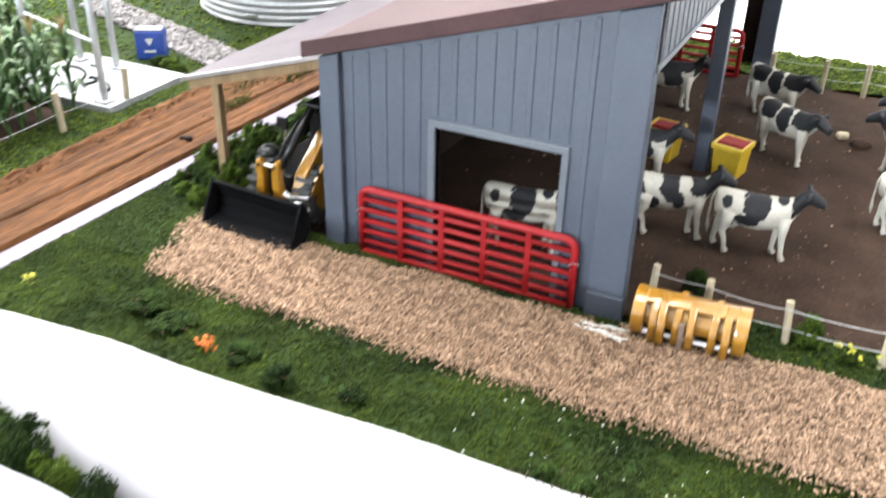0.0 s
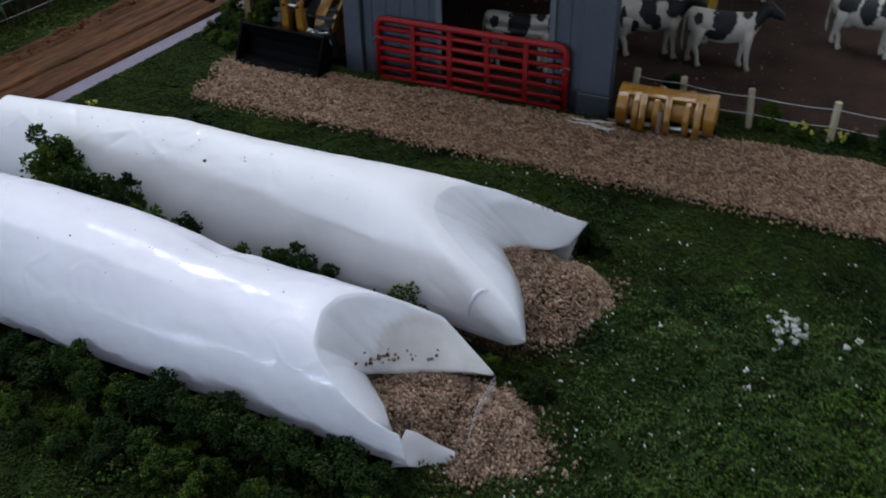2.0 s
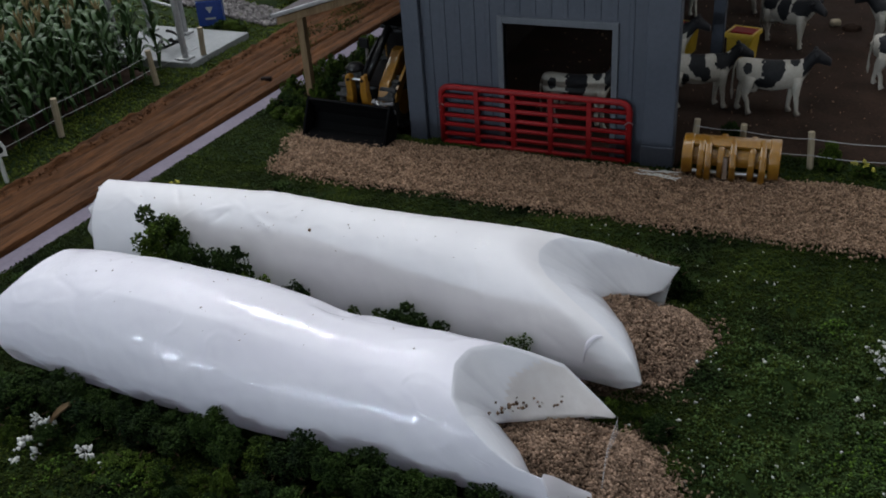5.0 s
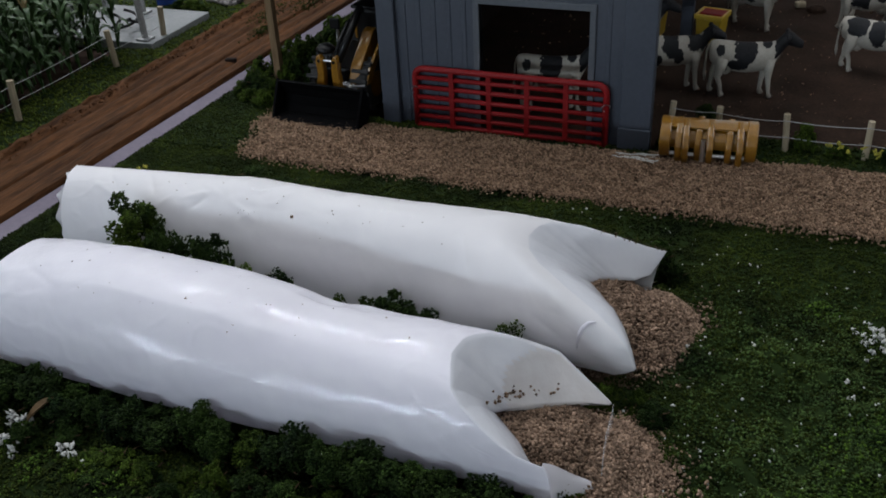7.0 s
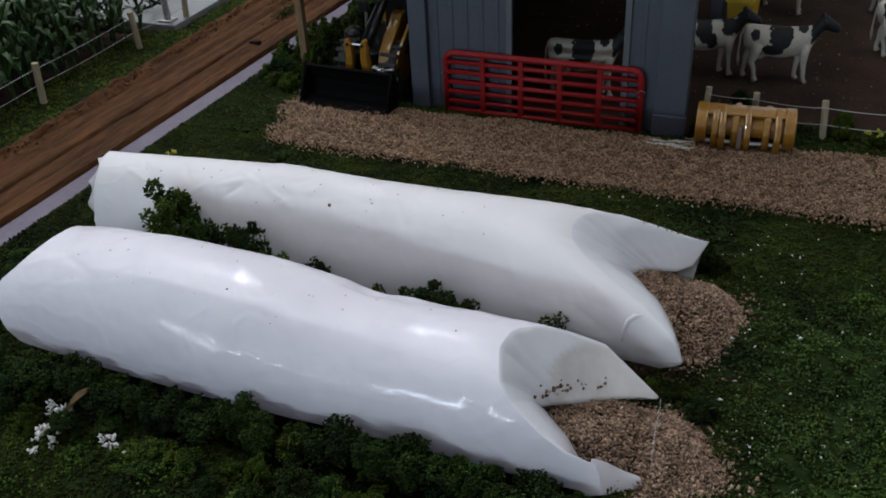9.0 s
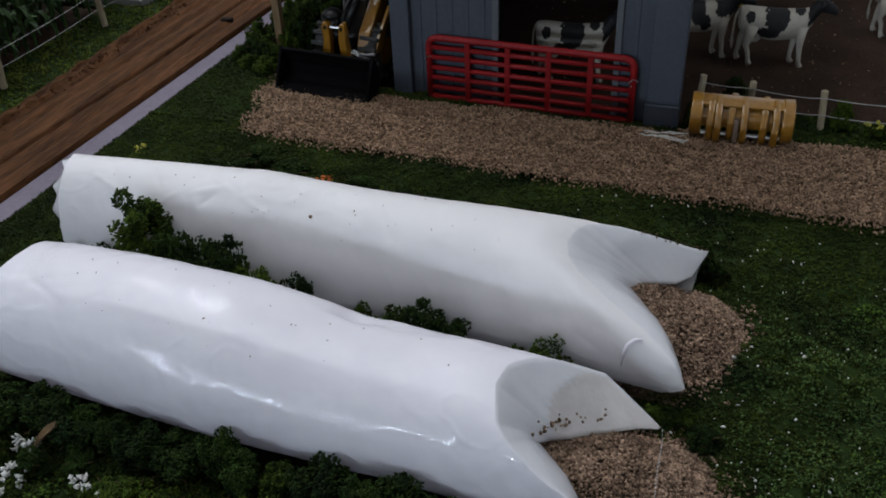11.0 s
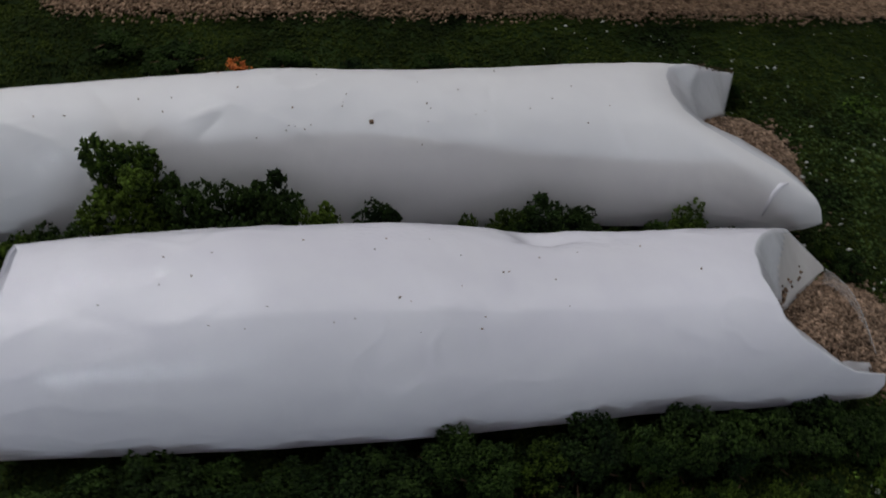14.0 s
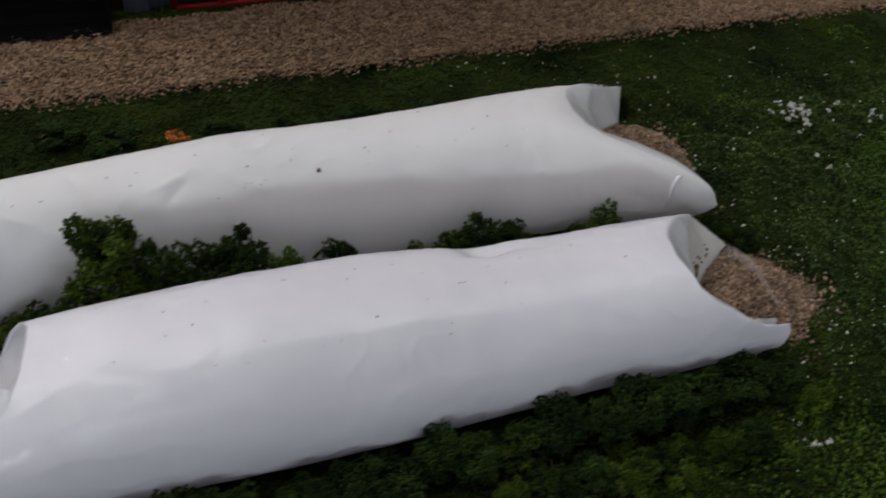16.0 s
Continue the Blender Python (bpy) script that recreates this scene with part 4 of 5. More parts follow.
HEDGE = "dark green foam bush in the hedge along the bag"
x = -23.0
while x < -4.6:
    w = brng.uniform(0.5, 0.75)
    bush(x, 5.3 + brng.uniform(-0.3, 0.15), w * brng.uniform(1.0, 1.4), brng.uniform(0.45, 0.7), HEDGE, "hedge bushes", kinds=SHRUBS)
    if brng.random() < 0.8:
        bush(x + 0.4, 4.4 + brng.uniform(-0.5, 0.2), brng.uniform(0.4, 0.7), brng.uniform(0.3, 0.75), HEDGE, "hedge bushes")
    x += w * 1.45
GAP = "green foam bush growing between the bags"
planted(TALL_BUSH, -18.25, 10.75, 0, 40, 1, 1, "tall green foam bush standing between the bags", "gap bushes")
for x, y, w, h in ((-22.3, 10.6, 0.8, 0.7), (-21.2, 10.5, 0.7, 0.9), (-20.2, 10.5, 0.7, 1.1), (-12.4, 10.3, 0.5, 0.95), (-11.7, 10.35, 0.5, 1.1), (-8.4, 10.25, 0.5, 0.85), (-7.5, 10.25, 0.5, 0.95),
                   (-5.9, 10.15, 0.5, 0.85), (-5.1, 9.9, 0.45, 0.65), (-2.9, 9.5, 0.55, 0.5), (-3.3, 9.9, 0.45, 0.4), (-4.2, 9.8, 0.4, 0.5), (-22.6, 8.8, 0.8, 0.8), (-22.9, 7.4, 0.8, 0.7), (-22.5, 6.2, 0.8, 0.9), (-23.6, 9.8, 0.7, 0.5)):
    bush(x, y, w, h, GAP, "gap bushes")
for x, y, w, h in ((-19.4, 10.4, 0.8, 0.85), (-17.2, 10.5, 0.9, 1.25), (-16.4, 10.45, 0.9, 1.15), (-15.6, 10.45, 0.85, 1.25), (-14.8, 10.4, 0.8, 0.95), (-13.6, 10.4, 0.75, 0.9), (-10.8, 10.35, 0.7, 0.75), (-10.0, 10.4, 0.85, 0.85), (-9.2, 10.35, 0.7, 0.75), (-6.7, 10.3, 0.8, 0.75)):
    bush(x, y, w, h, GAP, "gap bushes", kinds=SHRUBS)
for x, y, w, h in ((-4.9, 15.9, 0.8, 1.0), (-3.9, 15.9, 0.65, 1.0), (-3.2, 15.6, 0.4, 0.6), (-13.2, 16.9, 0.6, 0.5), (-14.8, 17.4, 0.7, 0.4), (-17.5, 17.6, 0.9, 0.4), (-19, 18.2, 0.8, 0.4), (-11, 17.2, 0.6, 0.4)):
    bush(x, y, w, h, "low green foam bush behind the bag", "low bushes", kinds=[BUSHES[0], BUSHES[3]])
for x, y, w, h in ((-22.2, 24.6, 0.6, 0.6), (-23.1, 24.9, 0.6, 0.5), (-22.7, 25.4, 0.7, 0.8), (-21.9, 25.3, 0.6, 0.8), (-23.9, 25.5, 0.5, 0.5), (-23.4, 25.9, 0.7, 0.8), (-22.6, 25.6, 0.6, 0.7), (-23.9, 27.2, 0.7, 0.9), (-21.6, 27.2, 0.8, 1.1), (-20.8, 28.0, 0.8, 1.2), (-21.9, 26.2, 0.6, 0.9), (-23.0, 27.8, 0.9, 1.0), (-22.3, 28.8, 1.0, 1.2), (-21.2, 29.4, 1.0, 1.2), (-23.3, 29.6, 0.8, 1.0), (-21.9, 31.0, 1.1, 1.2), (-22.8, 33.0, 1.0, 1.0), (-22, 35.5, 1.1, 1.0), (-23.2, 26.6, 0.7, 0.6)):
    bush(x, y, w, h, "dark green foam bush under the lean-to", "lean-to bushes")
for x, y, w, h in ((-0.1, 26.0, 0.55, 0.9), (-3.9, 27.3, 0.5, 0.8), (2.8, 25.8, 0.5, 0.5), (4.0, 25.7, 0.7, 0.9), (5.0, 25.6, 0.7, 0.7), (5.7, 25.5, 0.6, 0.7), (1.1, 25.7, 0.5, 0.4), (8.0, 25.4, 0.5, 0.5)):
    bush(x, y, w, h, "green foam weed bush at the yard fence", "fence bushes")


for x, y, w, h in ((-33.3, 35.9, 0.8, 0.5), (-34.3, 36.2, 0.6, 0.4), (-32.6, 35.7, 0.5, 0.35)):
    bush(x, y, w, h, "low brown-green weed bush behind the slab", "slab bushes")

frng = random.Random(77)
x = -14.6
while x < -6.2:
    planted(frng.choice([BUSHES[0], BUSHES[3], BUSHES[1]]), x, 3.75 + frng.uniform(-0.3, 0.25), 0.0, frng.uniform(0, 360), frng.uniform(0.42, 0.62), frng.uniform(0.35, 0.6), "low dark green foam bush in front of the hedge", "hedge bushes")
    x += frng.uniform(0.8, 1.3)

# ---- flowers ----


def flower_patch(name, x, y, spread, n, mat, label, size=0.13, z=0.35):
    f = thing(name, x, y, 0, 0, label, "flowers", "flowers in the grass")
    rng = np.random.default_rng(int(abs(x * 31 + y * 17)) + 3)
    p = np.column_stack([rng.normal(0, spread, n), rng.normal(0, spread, n), rng.uniform(0.1, z, n)])
    many = np.repeat(p, 7, axis=0) + rng.normal(0, 0.4 * size, (n * 7, 3))
    me = crumbs(many, rng.uniform(0.35, 0.75, n * 7) * size, OCTA, 0.35, n)
    me.materials.append(mat)
    ob = new("petals", me)
    ob.parent = f
    p[:, 2] *= 0.5
    me = crumbs(np.repeat(p, 3, axis=0) + rng.normal(0, 0.06, (n * 3, 3)), np.full(n * 3, 0.07), TETRA, 0.6, n + 1)
    me.materials.append(LEAF)
    ob = new("leaves", me)
    ob.parent = f
    return f


flower_patch("white_flowers", 2.2, 14.1, 0.3, 22, WHITE, "clump of small white flowers in the lawn", 0.1, 0.5)
for x, y, n in ((3.65, 14.1, 3), (4.7, 13.4, 4), (1.5, 11.9, 2), (-5.05, 3.65, 6), (6.5, 12.4, 4)):
    flower_patch("white_flowers", x, y, 0.14, n, WHITE, "few small white flowers in the grass", 0.09, 0.5)
for x, y, n in ((-19.1, 3.6, 5), (-17.8, 4.5, 7), (-17.4, 3.8, 5), (-17.2, 3.3, 3), (-15.6, 3.8, 4), (-15.2, 3.9, 2)):
    flower_patch("white_flowers", x, y, 0.1, n, WHITE, "few large white flowers beside the hedge", 0.12, 0.75)
dry_leaf = thing("dry_leaf", -17.15, 4.75, 0.5, 60, "curled tan dry leaf in the hedge", "leaf")
part("blade", sheet(lambda u, v: (0.75 * (u - 0.5), 0.24 * math.sin(math.pi * u) * (v - 0.5), 0.25 * u + 0.5 * (v - 0.5) ** 2 + 0.1 * math.sin(3 * u)), 8, 6), WOOD, dry_leaf, smooth=True)
flower_patch("orange_flower", -16.05, 17.2, 0.13, 16, ORANGE, "orange flower tuft behind the bag", 0.09, 0.38)
flower_patch("yellow_flower", 0.9, 25.5, 0.2, 7, BLOOM, "yellow flowers at the yard fence", 0.1, 0.7)
flower_patch("yellow_flower", 2.4, 25.7, 0.2, 7, BLOOM, "yellow flowers at the yard fence", 0.1, 0.7)
flower_patch("yellow_flower", -23.2, 17.3, 0.08, 3, BLOOM, "yellow flower beside the road edge", 0.12, 0.5)
rng = np.random.default_rng(40)
p = [(x, y, lawn(x, y) + 0.07) for x, y in np.column_stack([rng.uniform(-8, 9.4, 900), rng.uniform(1, 20, 900)]) if rng.uniform() < math.exp(-0.12 * math.hypot(x + 1.0, y - 11))]
p += [(x, y, lawn(x, y) + 0.06) for x, y in np.column_stack([rng.normal(-2.2, 1.0, 60), rng.normal(7.4, 1.3, 60)])]
stuff("spilled_grain", crumbs(p, 0.022 + 0.042 * rng.power(0.5, len(p)), OCTA, 0.6, 41), WHITE, "pale grain scattered over the lawn", "grain")
# low moss tufts that roughen the lawn
q, size = [], []
for x, y in np.column_stack([np.concatenate([rng.uniform(-7, 9.4, 800), rng.uniform(-24, -7, 420)]), np.concatenate([rng.uniform(1.2, 19.5, 800), rng.uniform(0.8, 19, 420)])]):
    if (x > 0.2 and y < 8 + 0.7 * x + 2 * rng.uniform()) or (y < 4 and rng.uniform() < (0.8 if x > -7 else 0.3)) or rng.uniform() < 0.015:
        r, n = rng.uniform(0.4, 1.1), int(rng.uniform(60, 150))
        d = rng.normal(0, 0.5, (n, 2)) * r
        q += [(x + a, y + b, lawn(x, y) + 0.05 + max(0.0, 0.45 * r - 0.6 * math.hypot(a, b)) * rng.uniform(0.4, 1.2)) for a, b in d]
        size += list(rng.uniform(0.03, 0.07, n))
stuff("moss_tufts", crumbs(q, size, TETRA, 0.9, 43), MOSS, "brighter green moss tufts on the lawn", "moss")

# ---- yard ----


def fence(label, line, heights, wires, radius=0.17):
    f = thing("fence", label=label, category="fence")
    rng = random.Random(len(line))
    tops = []
    for x, y in line:
        lx, ly = rng.uniform(-0.12, 0.12), rng.uniform(-0.08, 0.08)
        part("post", tube([(x, y, -0.05), (x + lx, y + ly, heights)], radius, 8), POST, f)
        tops.append((x, y, lx, ly))
    for w in wires:
        pts = []
        for (x, y, lx, ly), (x2, y2, mx, my) in zip(tops, tops[1:]):
            for i in range(6):
                t = i / 6
                pts.append((x + lx * w + (x2 + mx * w - x - lx * w) * t, y - radius + (y2 - y) * t + ly * w, heights * w - 0.06 * math.sin(math.pi * t)))
        pts.append((tops[-1][0] + tops[-1][2] * w, tops[-1][1] - radius, heights * w))
        part("wire", tube(pts, 0.016, 5), WIRE, f)
    return f


fence("cream post and wire fence along the cattle yard", [(-5.05, 25.9), (-3.25, 25.9), (-0.75, 25.75), (2.0, 25.8), (4.75, 25.8), (6.95, 25.5)], 1.5, (0.42, 0.85), 0.12)
fence("cream post and wire fence at the back of the yard", [(-5.2, 49.3), (-2.7, 49.4), (-0.7, 49.9), (2.0, 50), (5, 50), (8, 50), (11, 50)], 1.7, (0.45, 0.85), 0.13)
fence("cream post and wire fence along the corn field", [(-32.3, 7), (-32.3, 13.8), (-32.2, 20.6), (-32.1, 27.3), (-32.0, 31.2)], 1.75, (0.45, 0.85), 0.15)
part("yard", sheet(lambda u, v: (-16.2 + 32 * u, 24.9 + 26 * v, -0.03 + 0.1 * wave(-16 + 32 * u, 25 + 24 * v, 0.4, 9) + 0.05 * wave(-16 + 32 * u, 25 + 24 * v, 1.6, 3)), 90, 70), DIRT, None, "brown trodden dirt of the cattle yard", smooth=True, category="yard", kind="structure")
rng = np.random.default_rng(77)
p = np.column_stack([rng.uniform(-15, 15, 1100), rng.uniform(26.4, 49, 1100), rng.uniform(0.0, 0.05, 1100)])
stuff("yard_litter", crumbs(p, 0.012 + 0.06 * rng.power(0.4, 1100), OCTA, 0.5, 78), GRAIN, "pale crumbs of straw and grit on the yard", "litter")


stone = thing("stone", -1.0, 43.5, 0.05, 20, "pale stone lying on the yard", "stone")
part("lump", box(-0.3, 0.25, -0.2, 0.2, -0.05, 0.3, 0.12), POST, stone)
clump = thing("dung_heap", -0.2, 43.2, 0.03, 0, "dark green-brown clump on the yard", "clump")
part("lump", lathe([(0.5, -0.05), (0.45, 0.1), (0.3, 0.2), (0.08, 0.26)], 12), DIRT, clump)


def cow_mesh(neck, seed, patches):
    """A toy cow looking along +x, 2.3 tall; neck lifts or lowers the head; patches: black spots as (x, z, reach in x, reach in z)."""
    bm = bmesh.new()

    def loft(sections, steps=11, sides=48):
        table = np.array(sections)
        table = np.vstack([table[:1], table, table[-1:]])
        rings = []
        for q in range((len(sections) - 1) * steps + 1):
            i = min(q // steps, len(sections) - 2)
            t = q / steps - i
            a, b, c, d = table[i:i + 4]
            x, z, w, h = 0.5 * (2 * b + (c - a) * t + (2 * a - 5 * b + 4 * c - d) * t * t + (3 * b - a - 3 * c + d) * t ** 3)
            rings.append([bm.verts.new((x, w * math.cos(2 * math.pi * j / sides), z + h * math.sin(2 * math.pi * j / sides))) for j in range(sides)])
        for a, b in zip(rings, rings[1:]):
            for j in range(sides):
                bm.faces.new((a[j], a[(j + 1) % sides], b[(j + 1) % sides], b[j]))
        bm.faces.new(rings[0][::-1])
        bm.faces.new(rings[-1])
    loft([(-1.44, 1.78, 0.1, 0.16), (-1.38, 1.66, 0.3, 0.38), (-1.15, 1.61, 0.4, 0.47), (-0.85, 1.55, 0.43, 0.51), (-0.4, 1.47, 0.47, 0.56), (0.0, 1.45, 0.48, 0.57), (0.45, 1.49, 0.43, 0.55), (0.8, 1.55, 0.35, 0.52), (1.05, 1.66, 0.27, 0.47),
          (1.2, 1.8 + 0.4 * neck, 0.23, 0.42), (1.34, 1.93 + 0.75 * neck, 0.2, 0.35), (1.47, 2.02 + neck, 0.2, 0.28), (1.6, 2.02 + neck, 0.21, 0.25), (1.77, 1.94 + neck, 0.17, 0.21), (1.93, 1.87 + neck, 0.15, 0.17), (2.03, 1.83 + neck, 0.13, 0.14), (2.06, 1.82 + neck, 0.07, 0.07)])
    for sx, sy, bend in ((-1.15, 0.24, -0.16), (-1.0, -0.24, 0.12), (0.72, 0.2, -0.06), (0.9, -0.2, 0.08)):
        hind = sx < 0
        tube([(sx + (0.12 if hind else 0), sy, 1.5), (sx + (0.08 if hind else 0), sy, 1.05), (sx + bend * 0.2 - (0.06 if hind else 0), sy, 0.72), (sx + bend * 0.7, sy, 0.45), (sx + bend, sy, 0.2), (sx + bend + 0.02, sy, 0.1), (sx + bend + 0.07, sy, 0.0)],
             [0.29 if hind else 0.22, 0.22 if hind else 0.16, 0.12 if hind else 0.11, 0.09, 0.08, 0.1, 0.12], 8, bm)
    tube([(-1.42, 0, 1.95), (-1.53, 0.02, 1.65), (-1.56, 0.03, 1.0), (-1.54, 0.03, 0.7), (-1.52, 0.03, 0.45)], [0.05, 0.045, 0.04, 0.07, 0.02], 6, bm)
    for side in (1, -1):
        tube([(1.52, 0.13 * side, 2.14 + neck), (1.46, 0.34 * side, 2.19 + neck), (1.43, 0.48 * side, 2.11 + neck)], [0.06, 0.11, 0.03], 6, bm)
    tube([(-0.75, 0, 1.15), (-0.72, 0, 0.9), (-0.7, 0, 0.78)], [0.3, 0.24, 0.1], 8, bm)
    bmesh.ops.recalc_face_normals(bm, faces=bm.faces)
    for f in bm.faces:
        c = f.calc_center_median()
        rough = 0.35 * wave(c.x, c.z + c.y, 2.6, seed) + 0.2 * wave(c.x, c.z, 7.0, seed)
        spot = any(math.hypot((c.x - px) / rx, (c.z - pz) / rz) + rough < 1 for px, pz, rx, rz in patches)
        throat = 1.35 + (c.x - 0.9) * 0.75 + neck * max(0.0, c.x - 1.0)
        if c.z > 0.8 and (spot or (c.x > 1.02 + rough * 0.5 and c.z > throat) or c.x > 1.5):
            f.material_index = 1
    me = finish(bm, True)
    me.materials.append(HIDE)
    me.materials.append(HIDE_BLACK)
    return me


COWS = [cow_mesh(0.2, 3, [(-1.02, 1.78, 0.17, 0.22), (-0.05, 1.75, 0.45, 0.45), (-0.3, 1.28, 0.4, 0.22), (0.75, 2.1, 0.2, 0.2)]),
        cow_mesh(0.12, 7, [(-0.95, 1.85, 0.6, 0.5), (0.2, 1.65, 0.42, 0.75), (-0.5, 1.9, 0.5, 0.3), (0.8, 1.95, 0.4, 0.3)]),
        cow_mesh(-0.1, 12, [(-0.75, 1.8, 0.42, 0.36), (0.05, 1.6, 0.36, 0.45), (0.9, 1.9, 0.45, 0.5)]),
        cow_mesh(0.16, 21, [(-0.15, 1.8, 0.3, 0.5), (0.2, 1.35, 0.2, 0.32), (-1.1, 1.55, 0.16, 0.3), (-0.6, 1.2, 0.15, 0.2), (0.85, 1.9, 0.3, 0.35)])]


def cow(x, y, turn, kind, label="black and white toy cow standing on the yard"):
    ob = new("toy_cow", COWS[kind])
    ob.matrix_world = shift(x, y, 0.02, 0, 0, turn) @ Matrix.Diagonal((1.04, 1.12, 1.12, 1))
    return tagged(ob, label, "toy cow", "toy cows")


cow(-2.8, 30.95, 6, 0)
cow(-5.8, 31.0, 14, 3)
cow(-3.15, 40.1, -34, 2)
cow(-4.3, 44.7, -26, 2)
cow(-9.2, 43.6, 5, 1, "black and white toy cow standing in the barn")
cow(1.9, 40.4, 175, 1)
cow(2.2, 43.0, 185, 1)
cow(2.3, 34.8, -14, 2)
cow(6.3, 38.9, 10, 3)
cow(7.1, 31.4, 20, 0)
cow(7.9, 29.0, -8, 3)
cow(-8.2, 34.9, 0, 1, "black and white toy cow standing in the barn")
cow(-10.1, 27.5, 8, 0, "black and white toy cow behind the barn doorway")


def feeder(x, y, turn):
    f = thing("mineral_feeder", x, y, 0.02, turn, "yellow feed trough with a red lid on the yard", "feeder", "yellow feeders")
    f.scale = (0.86, 0.84, 0.9)
    part("tub", prism([(-0.6, 0), (0.6, 0), (0.72, 1.45), (-0.72, 1.45)], 1.4, "y", -0.7, 0.05), FEEDER, f)
    for a, b, c, d in ((-0.8, 0.8, -0.8, -0.66), (-0.8, 0.8, 0.66, 0.8), (-0.8, -0.66, -0.658, 0.658), (0.66, 0.8, -0.658, 0.658)):
        part("rim", box(a, b, c, d, 1.35, 1.62, 0.04), FEEDER, f)
    part("tray", box(-0.655, 0.655, -0.655, -0.36, 1.4, 1.5, 0.02), TRIM, f, "pale grey tray")
    part("lid", box(-0.655, 0.655, -0.356, 0.655, 1.4, 1.6, 0.06), RED, f, "red lid")


feeder(-4.85, 37.2, -12)
feeder(-7.75, 37.6, -8)


def grapple(x, y):
    g = thing("grapple", x, y, 0.03, 4, "yellow barrel-shaped grapple attachment lying on the gravel edge", "grapple")

    def band(r, thick, lo, hi):
        arc = [(r * math.cos(radians(d)), 0.72 + r * 1.02 * math.sin(radians(d))) for d in range(lo, hi, 12)]
        return arc + [(p * (1 - thick / r), 0.72 + (q - 0.72) * (1 - thick / r)) for p, q in reversed(arc)]
    part("shell", prism(band(0.52, 0.08, -40, 212), 3.0, "x", -1.5), YELLOW, g)
    part("hood", prism(band(0.74, 0.12, 30, 138), 3.3, "x", -1.65, 0.03), YELLOW, g)
    for s in (-1.72, 1.3):
        part("end_cheek", prism(band(0.77, 0.3, -50, 232), 0.4, "x", s, 0.06), YELLOW, g)
    tine = part("tine", prism([(0.2, 1.5), (-0.3, 1.44), (-0.64, 1.18), (-0.84, 0.72), (-0.82, 0.3), (-0.66, -0.02), (-0.54, 0.03), (-0.64, 0.38), (-0.64, 0.72), (-0.46, 1.05), (-0.2, 1.32), (0.2, 1.4)], 0.24, "x", -1.15, 0.07), YELLOW, g)
    for k, (i, lean) in enumerate(((0.22, 4), (0.72, -5), (1.08, 4), (1.78, -3), (2.1, 5))):
        again(tine, m=shift(i, 0.02 * (k % 3), 0, lean, 0, lean * 0.6))
    part("crossbar", tube([(-1.4, -0.5, 0.3), (1.4, -0.5, 0.3)], 0.08, 8), STEEL, g, "bright steel crossbar")
    part("cylinder", tube([(-0.16, -0.8, 0.2), (-0.16, -0.72, 1.0)], 0.09, 8), STEEL, g, "small steel ram")


grapple(-3.45, 24.5)


